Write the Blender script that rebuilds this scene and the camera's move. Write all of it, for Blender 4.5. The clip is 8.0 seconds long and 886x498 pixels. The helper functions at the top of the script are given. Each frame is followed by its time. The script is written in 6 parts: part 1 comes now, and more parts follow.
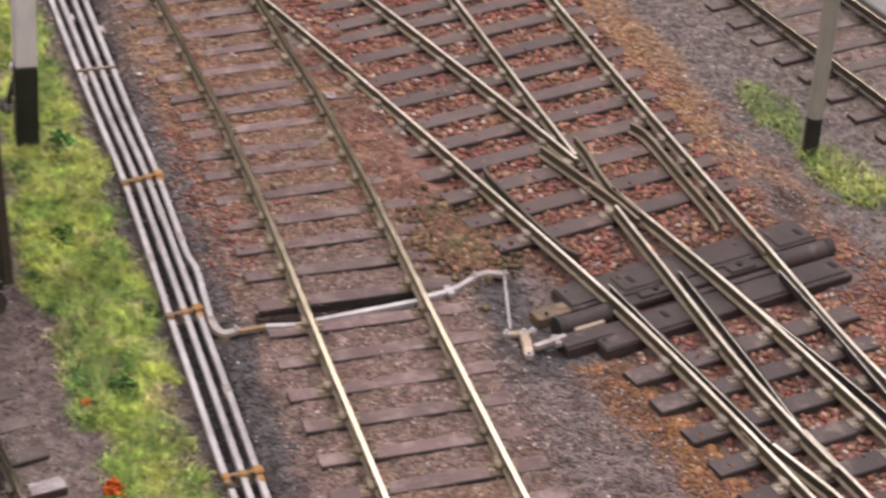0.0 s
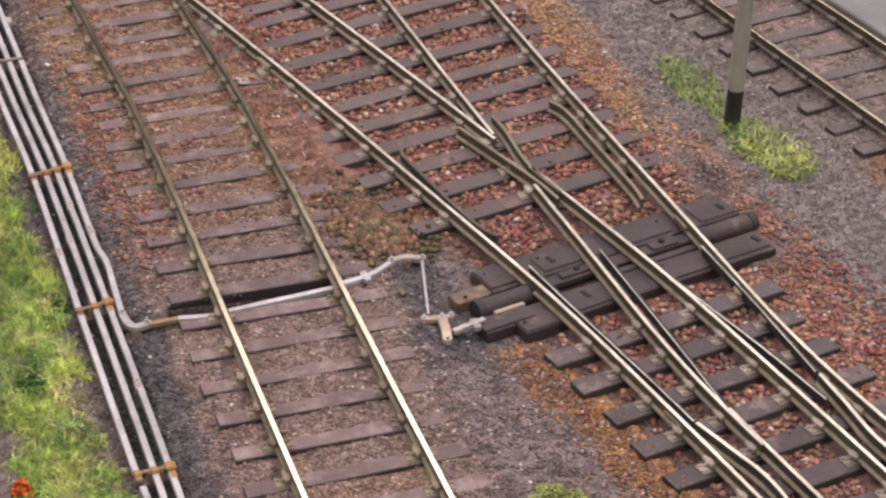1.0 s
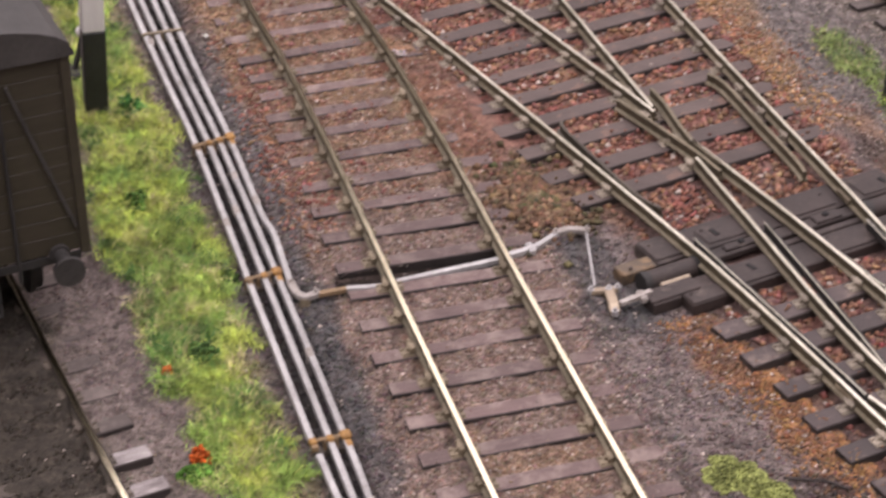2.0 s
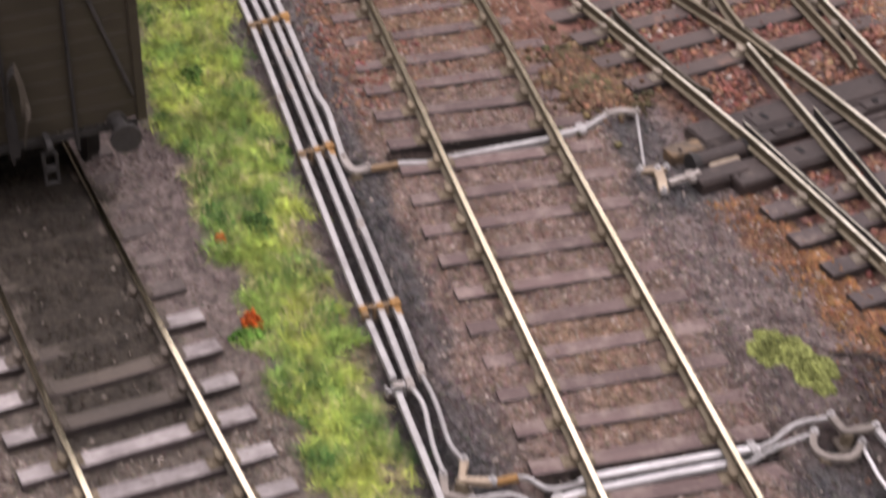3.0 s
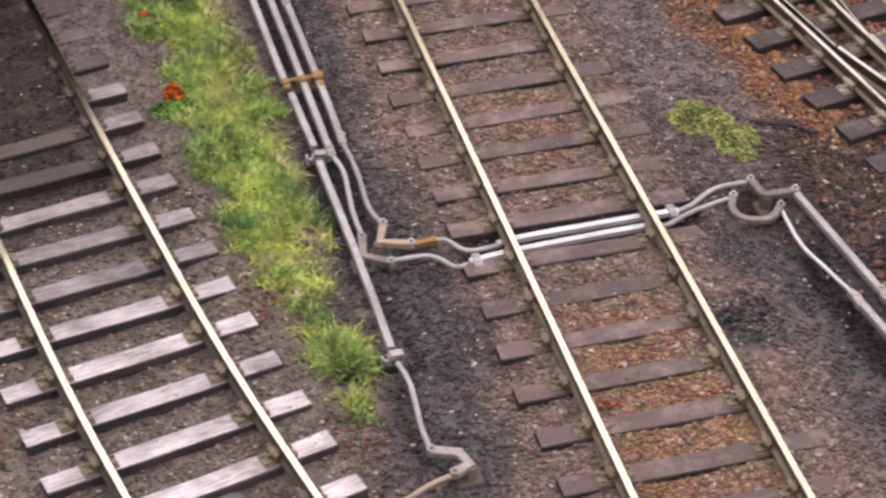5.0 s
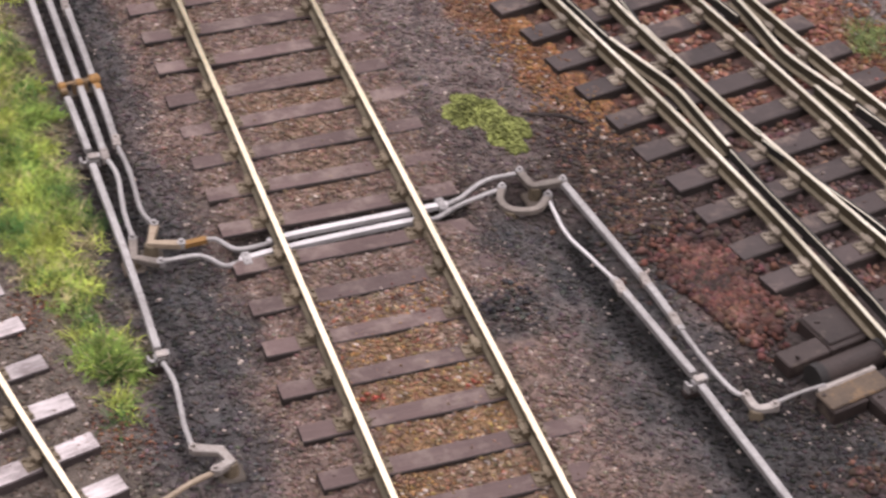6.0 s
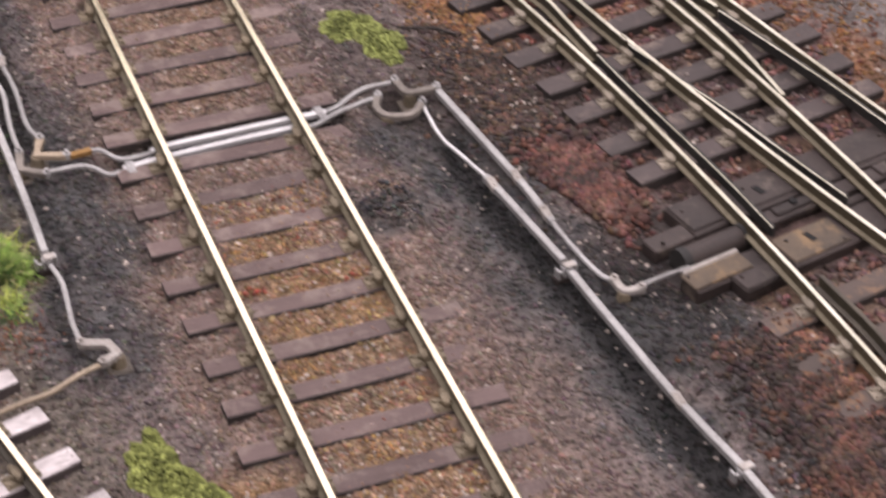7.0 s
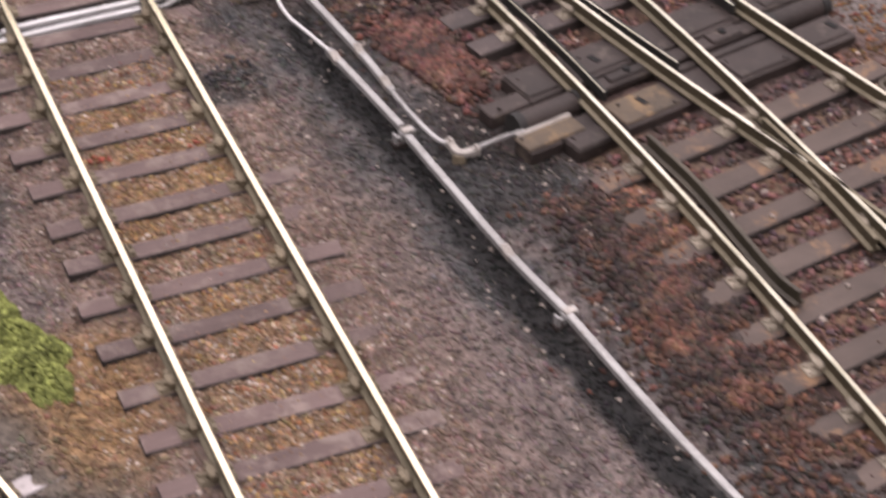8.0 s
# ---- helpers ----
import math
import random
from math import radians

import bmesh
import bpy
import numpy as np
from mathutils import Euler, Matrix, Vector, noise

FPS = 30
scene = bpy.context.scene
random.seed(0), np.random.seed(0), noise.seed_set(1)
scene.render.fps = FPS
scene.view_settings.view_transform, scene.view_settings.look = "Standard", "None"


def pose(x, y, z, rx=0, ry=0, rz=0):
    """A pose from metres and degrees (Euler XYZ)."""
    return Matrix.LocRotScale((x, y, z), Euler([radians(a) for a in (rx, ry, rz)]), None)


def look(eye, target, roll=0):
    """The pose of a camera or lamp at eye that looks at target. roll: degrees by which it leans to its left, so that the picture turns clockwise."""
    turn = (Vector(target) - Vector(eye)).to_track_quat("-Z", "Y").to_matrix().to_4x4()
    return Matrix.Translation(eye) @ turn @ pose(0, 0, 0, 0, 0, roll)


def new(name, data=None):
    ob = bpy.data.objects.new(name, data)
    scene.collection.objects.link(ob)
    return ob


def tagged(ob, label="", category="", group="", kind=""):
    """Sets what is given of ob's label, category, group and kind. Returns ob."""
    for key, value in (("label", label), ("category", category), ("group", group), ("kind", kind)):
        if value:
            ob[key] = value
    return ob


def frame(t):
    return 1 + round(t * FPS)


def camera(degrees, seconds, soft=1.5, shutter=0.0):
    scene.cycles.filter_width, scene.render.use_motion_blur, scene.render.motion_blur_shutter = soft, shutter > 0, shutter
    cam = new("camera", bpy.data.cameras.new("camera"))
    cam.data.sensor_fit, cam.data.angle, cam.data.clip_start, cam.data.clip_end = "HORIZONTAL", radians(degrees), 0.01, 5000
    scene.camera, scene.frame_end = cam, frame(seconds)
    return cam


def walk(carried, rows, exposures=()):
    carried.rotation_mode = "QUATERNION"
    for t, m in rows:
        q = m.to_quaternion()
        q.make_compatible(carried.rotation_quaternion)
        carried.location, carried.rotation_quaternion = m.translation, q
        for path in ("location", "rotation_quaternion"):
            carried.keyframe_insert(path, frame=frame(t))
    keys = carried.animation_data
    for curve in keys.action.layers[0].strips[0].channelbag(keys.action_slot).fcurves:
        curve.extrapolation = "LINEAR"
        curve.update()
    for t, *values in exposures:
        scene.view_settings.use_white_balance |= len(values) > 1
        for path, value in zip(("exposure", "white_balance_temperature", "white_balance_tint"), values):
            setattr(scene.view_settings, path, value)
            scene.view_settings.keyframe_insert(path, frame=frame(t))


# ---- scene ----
PATH = [
    (0, (-0.13458, -0.54570, 0.36390), (-0.01518, -0.13632, 0.10285), 1.044),
    (0.5, (-0.12280, -0.53883, 0.35540), (0.00438, -0.13281, 0.09277), 0.736),
    (1, (-0.12163, -0.53736, 0.35544), (0.00787, -0.13243, 0.09227), 0.151),
    (1.5, (-0.13001, -0.53580, 0.35499), (-0.00562, -0.12979, 0.09100), -0.503),
    (1.7, (-0.13985, -0.53416, 0.35595), (-0.02179, -0.12659, 0.09147), -0.761),
    (2.8, (-0.14496, -0.53850, 0.35872), (-0.04918, -0.13720, 0.07626), -1.101),
    (3, (-0.14714, -0.54743, 0.34919), (-0.05052, -0.14572, 0.06761), -0.683),
    (3.5, (-0.14488, -0.55912, 0.32859), (-0.04617, -0.16080, 0.04293), -0.230),
    (4, (-0.14409, -0.56329, 0.31601), (-0.04610, -0.17146, 0.02127), -0.317),
    (4.2, (-0.14357, -0.56310, 0.31946), (-0.04773, -0.17473, 0.01950), -0.598),
    (5.3, (-0.12875, -0.56652, 0.32790), (-0.02781, -0.18335, 0.02295), -0.425),
    (5.5, (-0.11995, -0.56892, 0.32719), (-0.01410, -0.18726, 0.02202), -0.274),
    (6, (-0.11143, -0.57620, 0.33214), (0.00920, -0.19976, 0.02596), 0.033),
    (6.5, (-0.11686, -0.58374, 0.33104), (0.01386, -0.21053, 0.02505), 0.116),
    (7, (-0.11286, -0.60576, 0.32588), (0.02571, -0.23642, 0.01866), 0.159),
    (7.5, (-0.10922, -0.62024, 0.32115), (0.03560, -0.25463, 0.01236), 0.452),
    (8, (-0.10091, -0.63999, 0.31550), (0.04845, -0.27883, 0.00364), 0.376),
]
cam = camera(22.0, 8.0, soft=2.6, shutter=0.5)
walk(cam, [(t, look(eye, target, roll)) for t, eye, target, roll in PATH], exposures=((0.0, 0.12, 6460, 24), (1.5, 0.14, 6430, 24.5), (3.5, 0.06, 6340, 24.5), (5.5, -0.07, 6330, 23.5), (8.0, 0.06, 6390, 22.5)))

# ---- light: a white exhibition hall with ceiling panels above the layout ----
MM = 0.001
world = bpy.data.worlds.new("hall")
scene.world = world
world.use_nodes = True
world.node_tree.nodes["Background"].inputs["Color"].default_value = (0.95, 0.97, 1.0, 1)
world.node_tree.nodes["Background"].inputs["Strength"].default_value = 0.12
PANELS = ((0.25, 1.42), (-1.05, 1.42), (1.55, 1.42), (0.25, -0.75), (-1.05, -0.75), (1.55, -0.75))
PANEL_WATTS = 22.5
for px, py in PANELS:
    lamp = bpy.data.lights.new("panel_lamp", "AREA")
    lamp.shape, lamp.size, lamp.size_y = "RECTANGLE", 1.2, 2.0
    lamp.energy = PANEL_WATTS
    lamp.color = (1.0, 0.97, 0.93)
    ob = new("panel_lamp", lamp)
    ob.location = (px, py, 1.655)

# ---- materials ----
def nodes_of(name):
    m = bpy.data.materials.new(name)
    m.use_nodes = True
    nt = m.node_tree
    return m, nt, nt.nodes["Principled BSDF"]


def noise_node(nt, coord, scale, detail=4.0, stretch=None, rough=0.6):
    n = nt.nodes.new("ShaderNodeTexNoise")
    n.inputs["Scale"].default_value = scale
    n.inputs["Detail"].default_value = detail
    n.inputs["Roughness"].default_value = rough
    if stretch:
        mp = nt.nodes.new("ShaderNodeMapping")
        mp.inputs["Scale"].default_value = stretch
        nt.links.new(coord, mp.inputs["Vector"])
        nt.links.new(mp.outputs["Vector"], n.inputs["Vector"])
    else:
        nt.links.new(coord, n.inputs["Vector"])
    return n.outputs["Fac"]


def ramp_node(nt, fac, stops):
    r = nt.nodes.new("ShaderNodeValToRGB")
    e = r.color_ramp.elements
    while len(e) < len(stops):
        e.new(0.5)
    for el, (pos, col) in zip(e, stops):
        el.position, el.color = pos, (*col, 1)
    nt.links.new(fac, r.inputs["Fac"])
    return r.outputs["Color"]


def mix_node(nt, fac, a, b, mode="MIX"):
    m = nt.nodes.new("ShaderNodeMix")
    m.data_type, m.blend_type = "RGBA", mode
    for sock, v in ((m.inputs[0], fac), (m.inputs[6], a), (m.inputs[7], b)):
        if isinstance(v, (int, float)):
            sock.default_value = v
        elif isinstance(v, tuple):
            sock.default_value = (*v, 1)
        else:
            nt.links.new(v, sock)
    return m.outputs[2]


def bump_node(nt, bsdf, height, dist, strength=1.0):
    b = nt.nodes.new("ShaderNodeBump")
    b.inputs["Distance"].default_value = dist
    b.inputs["Strength"].default_value = strength
    nt.links.new(height, b.inputs["Height"])
    nt.links.new(b.outputs["Normal"], bsdf.inputs["Normal"])


def surface(name, dark, light, rough=0.7, metal=0.0, coarse=60.0, fine=700.0, stretch=None, bump=0.0002, vary=0.25,
            dust=None, dust_at=0.6, spec=0.5, sharp=0.14):
    """Two-scale weathered surface; coarse and fine are noise scales per metre."""
    m, nt, bsdf = nodes_of(name)
    co = nt.nodes.new("ShaderNodeTexCoord").outputs["Object"]
    info = nt.nodes.new("ShaderNodeObjectInfo")
    shift = nt.nodes.new("ShaderNodeVectorMath")
    shift.operation = "ADD"
    nt.links.new(co, shift.inputs[0])
    nt.links.new(info.outputs["Location"], shift.inputs[1])
    co = shift.outputs[0]
    big = noise_node(nt, co, coarse, 3.0)
    small = noise_node(nt, co, fine, 5.0, stretch, 0.7)
    blend = nt.nodes.new("ShaderNodeMath")
    blend.operation = "ADD"
    half = nt.nodes.new("ShaderNodeMath")
    half.operation = "MULTIPLY"
    half.inputs[1].default_value = 0.5
    nt.links.new(big, blend.inputs[0])
    nt.links.new(small, blend.inputs[1])
    nt.links.new(blend.outputs[0], half.inputs[0])
    col = ramp_node(nt, half.outputs[0], ((0.5 - sharp, dark), (0.5 + sharp, light)))
    if dust:
        dn = noise_node(nt, co, coarse * 2.3, 6.0, None, 0.75)
        mask = ramp_node(nt, dn, ((dust_at, (0, 0, 0)), (dust_at + 0.12, (1, 1, 1))))
        col = mix_node(nt, mask, col, dust)
    if vary:
        hsv = nt.nodes.new("ShaderNodeHueSaturation")
        mr = nt.nodes.new("ShaderNodeMapRange")
        mr.inputs["To Min"].default_value, mr.inputs["To Max"].default_value = 1 - vary, 1 + vary
        nt.links.new(info.outputs["Random"], mr.inputs["Value"])
        nt.links.new(mr.outputs["Result"], hsv.inputs["Value"])
        nt.links.new(col, hsv.inputs["Color"])
        col = hsv.outputs["Color"]
    nt.links.new(col, bsdf.inputs["Base Color"])
    rr = nt.nodes.new("ShaderNodeMapRange")
    rr.inputs["To Min"].default_value, rr.inputs["To Max"].default_value = max(0.05, rough - 0.12), min(1.0, rough + 0.12)
    nt.links.new(small, rr.inputs["Value"])
    nt.links.new(rr.outputs["Result"], bsdf.inputs["Roughness"])
    bsdf.inputs["Metallic"].default_value = metal
    bsdf.inputs["Specular IOR Level"].default_value = spec
    if bump:
        bump_node(nt, bsdf, small, bump)
    return m


def tinted(name, rough, fine, bump, low=0.55, high=1.35, island=0.0, spec=0.4, through_light=0.0, speckle=False, clump=None):
    """Takes its colour from the mesh's own tint, broken up by grain."""
    m, nt, bsdf = nodes_of(name)
    co = nt.nodes.new("ShaderNodeTexCoord").outputs["Object"]
    at = nt.nodes.new("ShaderNodeAttribute")
    at.attribute_name = "tint"
    g1 = noise_node(nt, co, fine, 5.0, None, 0.75)
    g2 = noise_node(nt, co, fine * 0.17, 3.0)
    f1 = ramp_node(nt, g1, ((0.3, (low,) * 3), (0.7, (high,) * 3)))
    g3 = noise_node(nt, co, fine * 3.5, 3.0, None, 0.7)
    f3 = ramp_node(nt, g3, ((0.36, (0.7,) * 3), (0.5, (1.0,) * 3), (0.68, (1.5,) * 3)))
    f2 = ramp_node(nt, g2, ((0.35, (0.75,) * 3), (0.65, (1.2,) * 3)))
    col = mix_node(nt, 1.0, at.outputs["Color"], f1, "MULTIPLY")
    col = mix_node(nt, 1.0, col, f2, "MULTIPLY")
    if clump:
        size, dim, lit = clump
        g4 = noise_node(nt, co, size, 2.0, None, 0.55)
        f4 = ramp_node(nt, g4, ((0.34, (dim,) * 3), (0.5, (1.0,) * 3), (0.66, (lit,) * 3)))
        col = mix_node(nt, 1.0, col, f4, "MULTIPLY")
    if speckle:
        col = mix_node(nt, 1.0, col, f3, "MULTIPLY")
    if island:
        geo = nt.nodes.new("ShaderNodeNewGeometry")
        mr = nt.nodes.new("ShaderNodeMapRange")
        mr.inputs["To Min"].default_value, mr.inputs["To Max"].default_value = 1 - island, 1 + island
        nt.links.new(geo.outputs["Random Per Island"], mr.inputs["Value"])
        hsv = nt.nodes.new("ShaderNodeHueSaturation")
        nt.links.new(mr.outputs["Result"], hsv.inputs["Value"])
        nt.links.new(col, hsv.inputs["Color"])
        col = hsv.outputs["Color"]
    nt.links.new(col, bsdf.inputs["Base Color"])
    bsdf.inputs["Roughness"].default_value = rough
    bsdf.inputs["Specular IOR Level"].default_value = spec
    if through_light:
        bsdf.inputs["Subsurface Weight"].default_value = through_light
        bsdf.inputs["Subsurface Radius"].default_value = (0.0006, 0.0008, 0.0002)
    if bump:
        bump_node(nt, bsdf, g1, bump)
    return m


GRAIN = (0.05, 1.0, 0.7)
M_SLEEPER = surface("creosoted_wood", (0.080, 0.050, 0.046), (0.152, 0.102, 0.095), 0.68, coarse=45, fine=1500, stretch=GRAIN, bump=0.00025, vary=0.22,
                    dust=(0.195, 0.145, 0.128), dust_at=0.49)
# bleached tops; some of the panels' sheen is already in this white
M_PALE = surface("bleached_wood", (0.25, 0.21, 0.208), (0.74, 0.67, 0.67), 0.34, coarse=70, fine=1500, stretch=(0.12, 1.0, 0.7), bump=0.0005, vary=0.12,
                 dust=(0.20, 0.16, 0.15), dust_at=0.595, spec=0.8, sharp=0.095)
# duller copy for tops nearer the van, its shade worked into the colour
M_GREYED = surface("bleached_wood_van_shade", (0.13, 0.107, 0.105), (0.43, 0.385, 0.375), 0.42, coarse=70, fine=1500, stretch=(0.12, 1.0, 0.7), bump=0.0005, vary=0.18,
                   dust=(0.11, 0.088, 0.078), dust_at=0.56, spec=0.6, sharp=0.1)
M_OILY = surface("oil_stained_wood", (0.04, 0.031, 0.024), (0.10, 0.078, 0.062), 0.55, coarse=50, fine=1500, stretch=GRAIN, bump=0.0003, vary=0.2)
# darker than the tops: shade on the side faces is put into this brown
M_WOODSIDE = surface("dark_shaded_wood", (0.022, 0.017, 0.016), (0.055, 0.042, 0.038), 0.8, coarse=60, fine=1500, stretch=GRAIN, bump=0.0003, vary=0.15)
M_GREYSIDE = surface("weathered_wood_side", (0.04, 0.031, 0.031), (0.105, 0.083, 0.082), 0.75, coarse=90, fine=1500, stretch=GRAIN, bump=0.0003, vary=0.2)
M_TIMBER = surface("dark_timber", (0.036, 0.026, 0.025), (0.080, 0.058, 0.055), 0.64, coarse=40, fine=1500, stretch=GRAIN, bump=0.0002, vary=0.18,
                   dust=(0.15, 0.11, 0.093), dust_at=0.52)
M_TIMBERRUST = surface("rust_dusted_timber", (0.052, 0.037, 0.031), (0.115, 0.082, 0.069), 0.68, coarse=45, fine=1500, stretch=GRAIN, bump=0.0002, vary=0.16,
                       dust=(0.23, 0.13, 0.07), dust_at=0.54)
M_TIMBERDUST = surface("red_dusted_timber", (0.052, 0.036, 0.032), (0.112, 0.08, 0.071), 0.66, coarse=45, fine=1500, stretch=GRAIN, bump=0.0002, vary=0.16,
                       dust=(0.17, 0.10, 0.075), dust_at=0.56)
M_RAILOLIVE = surface("olive_rail_paint", (0.047, 0.037, 0.022), (0.10, 0.08, 0.05), 0.62, coarse=50, fine=900, vary=0.08, bump=0.00008)
M_RAILSIDE = surface("dark_rail_paint", (0.028, 0.023, 0.016), (0.072, 0.061, 0.041), 0.62, coarse=50, fine=900, vary=0.08, bump=0.00008)
# dusty tan, paler than the web: light caught by the foot is painted in
M_RAILFOOT = surface("dusty_lit_rail_foot", (0.10, 0.083, 0.052), (0.21, 0.175, 0.12), 0.75, coarse=90, fine=900, vary=0.1, bump=0.0001)
M_RAILTOP = surface("worn_nickel_steel", (0.50, 0.44, 0.305), (0.67, 0.60, 0.45), 0.17, metal=1.0, coarse=30, fine=1200, stretch=(1.0, 0.1, 1.0), vary=0.0, bump=0.00001)
M_RAILGRIME = surface("grimy_rail_foot", (0.04, 0.032, 0.024), (0.095, 0.078, 0.058), 0.7, coarse=90, fine=900, vary=0.1, bump=0.0001)
M_RAILDULL = surface("dull_silver_steel", (0.38, 0.35, 0.27), (0.70, 0.655, 0.55), 0.42, metal=0.8, coarse=25, fine=900, stretch=(1.0, 0.1, 1.0), vary=0.05, bump=0.00001, sharp=0.1)
M_CHAIRTAN = surface("dusty_tan_iron", (0.17, 0.14, 0.105), (0.34, 0.29, 0.23), 0.75, coarse=200, fine=1400, bump=0.00015, vary=0.25)
M_DUSTY = surface("ash_dusted_wood", (0.072, 0.056, 0.050), (0.125, 0.101, 0.092), 0.8, coarse=60, fine=1500, stretch=GRAIN, bump=0.0003, vary=0.2, dust=(0.145, 0.115, 0.104), dust_at=0.5)
M_CHAIR = surface("rusty_cast_iron", (0.125, 0.098, 0.064), (0.255, 0.205, 0.14), 0.7, coarse=200, fine=1400, bump=0.00015, vary=0.25)
M_CHAIRDARK = surface("ash_brown_cast_iron", (0.075, 0.06, 0.046), (0.155, 0.125, 0.10), 0.6, coarse=200, fine=1400, bump=0.00015, vary=0.25)
M_STEEL = surface("grey_steel_rod", (0.23, 0.217, 0.212), (0.47, 0.455, 0.45), 0.5, metal=0.2, coarse=70, fine=900, bump=0.00012, vary=0.12,
                  dust=(0.15, 0.115, 0.085), dust_at=0.64)
M_BRIGHT = surface("bright_steel_bar", (0.50, 0.48, 0.48), (0.76, 0.74, 0.74), 0.45, metal=0.2, coarse=80, fine=1000, bump=0.0001, vary=0.05)
M_RUSTY = surface("ochre_rust", (0.20, 0.10, 0.03), (0.42, 0.23, 0.07), 0.75, coarse=120, fine=900, bump=0.0002, vary=0.25)
M_RUSTBROWN = surface("brown_rust", (0.13, 0.085, 0.045), (0.27, 0.18, 0.10), 0.75, coarse=120, fine=900, bump=0.0002, vary=0.2)
M_CRANK = surface("pale_grey_casting", (0.22, 0.19, 0.17), (0.46, 0.42, 0.39), 0.6, metal=0.2, coarse=100, fine=900, bump=0.0002, vary=0.12)
M_DULLCRANK = surface("brown_grey_casting", (0.12, 0.102, 0.088), (0.27, 0.235, 0.205), 0.65, metal=0.1, coarse=100, fine=900, bump=0.0002, vary=0.12)
M_TANCRANK = surface("tan_casting", (0.22, 0.165, 0.115), (0.42, 0.34, 0.25), 0.65, coarse=100, fine=900, bump=0.0002, vary=0.12)
M_PLATE = surface("oily_iron_plate", (0.022, 0.0155, 0.014), (0.056, 0.040, 0.036), 0.68, metal=0.05, coarse=60, fine=800, bump=0.00012, vary=0.15,
                  dust=(0.105, 0.083, 0.067), dust_at=0.57)
M_TANPLATE = surface("rust_dusted_plate", (0.052, 0.038, 0.028), (0.118, 0.084, 0.055), 0.68, coarse=80, fine=800, bump=0.00015, vary=0.1, dust=(0.19, 0.12, 0.062), dust_at=0.5)
M_BLACK = surface("black_iron", (0.012, 0.011, 0.011), (0.034, 0.031, 0.029), 0.75, coarse=90, fine=700, bump=0.0001, vary=0.1)
M_HOLE = surface("black_recess", (0.004, 0.004, 0.004), (0.009, 0.008, 0.008), 0.9, bump=0, vary=0)
M_WHITE = surface("white_post_paint", (0.58, 0.55, 0.53), (0.78, 0.75, 0.73), 0.55, coarse=40, fine=500, stretch=(1, 1, 0.1), bump=0.0001, vary=0)
M_POSTGREY = surface("grey_post_paint", (0.20, 0.195, 0.155), (0.315, 0.305, 0.25), 0.55, coarse=40, fine=500, stretch=(1, 1, 0.1), bump=0.0001, vary=0)
M_TAR = surface("black_post_paint", (0.01, 0.011, 0.01), (0.026, 0.027, 0.024), 0.5, coarse=60, fine=600, bump=0.00015, vary=0)
M_VAN = surface("weathered_brown_van_paint", (0.027, 0.0215, 0.0125), (0.05, 0.041, 0.026), 0.6, coarse=25, fine=500, stretch=(0.15, 1, 1), bump=0.0001, vary=0.06)
M_VANDARK = surface("grimy_underframe", (0.022, 0.020, 0.019), (0.055, 0.05, 0.047), 0.65, coarse=60, fine=600, bump=0.0001, vary=0.1)
M_WHEEL = surface("turned_wheel_steel", (0.16, 0.14, 0.13), (0.30, 0.28, 0.26), 0.4, metal=0.7, coarse=60, fine=600, bump=0.00005, vary=0.05)
M_STONE = surface("grey_stone", (0.06, 0.06, 0.06), (0.14, 0.138, 0.135), 0.7, coarse=120, fine=700, bump=0.0003, vary=0)
M_SLAB = surface("grey_concrete", (0.12, 0.12, 0.112), (0.19, 0.19, 0.178), 0.8, coarse=30, fine=500, bump=0.0003, vary=0)
M_ROOM = surface("hall_paint", (0.74, 0.73, 0.71), (0.82, 0.81, 0.79), 0.8, coarse=1.0, fine=30, bump=0.0, vary=0)
M_FLOOR = surface("hall_floor", (0.18, 0.15, 0.12), (0.26, 0.22, 0.18), 0.6, coarse=1.0, fine=20, bump=0.0, vary=0)
M_GROUND = tinted("ash_and_ballast", 0.9, 800.0, 0.0009, 0.6, 1.45, speckle=True, clump=(360.0, 0.7, 1.3))
M_GRAIN = tinted("ballast_grain", 0.9, 1500.0, 0.0001, 0.78, 1.22, island=0.1, spec=0.2, clump=(360.0, 0.76, 1.24))
M_GRASS = tinted("static_grass", 0.7, 300.0, 0, 0.75, 1.25, island=0.4, spec=0.25, clump=(280.0, 0.58, 1.38))
M_MOSS = tinted("foam_foliage", 0.9, 900.0, 0.0002, 0.6, 1.4, island=0.3, spec=0.2, clump=(480.0, 0.62, 1.38))


# ---- small builders; all lengths in millimetres ----
def thing(name, x=0.0, y=0.0, z=0.0, turn=0.0, label="", category="", group="", kind=""):
    ob = new(name)
    ob.empty_display_size = 0.01
    ob.matrix_basis = pose(x * MM, y * MM, z * MM, 0, 0, turn)
    return tagged(ob, label, category, group, kind)


def mesh_from(name, bm, materials, smooth=False):
    bmesh.ops.recalc_face_normals(bm, faces=bm.faces)
    for v in bm.verts:
        v.co *= MM
    me = bpy.data.meshes.new(name)
    bm.to_mesh(me)
    bm.free()
    for m in materials if isinstance(materials, (list, tuple)) else (materials,):
        me.materials.append(m)
    if smooth:
        me.shade_smooth()
    return me


def part(name, bm, material, parent, label="", smooth=False, at=None):
    ob = new(name, mesh_from(name, bm, material, smooth))
    ob.parent = parent
    if at is not None:
        ob.matrix_basis = at
    return tagged(ob, label)


def placed(name, mesh, parent, m):
    ob = new(name, mesh)
    ob.parent = parent
    ob.matrix_basis = m
    return ob


def at(x, y, z=0.0, turn=0.0, rx=0.0, ry=0.0):
    return pose(x * MM, y * MM, z * MM, rx, ry, turn)


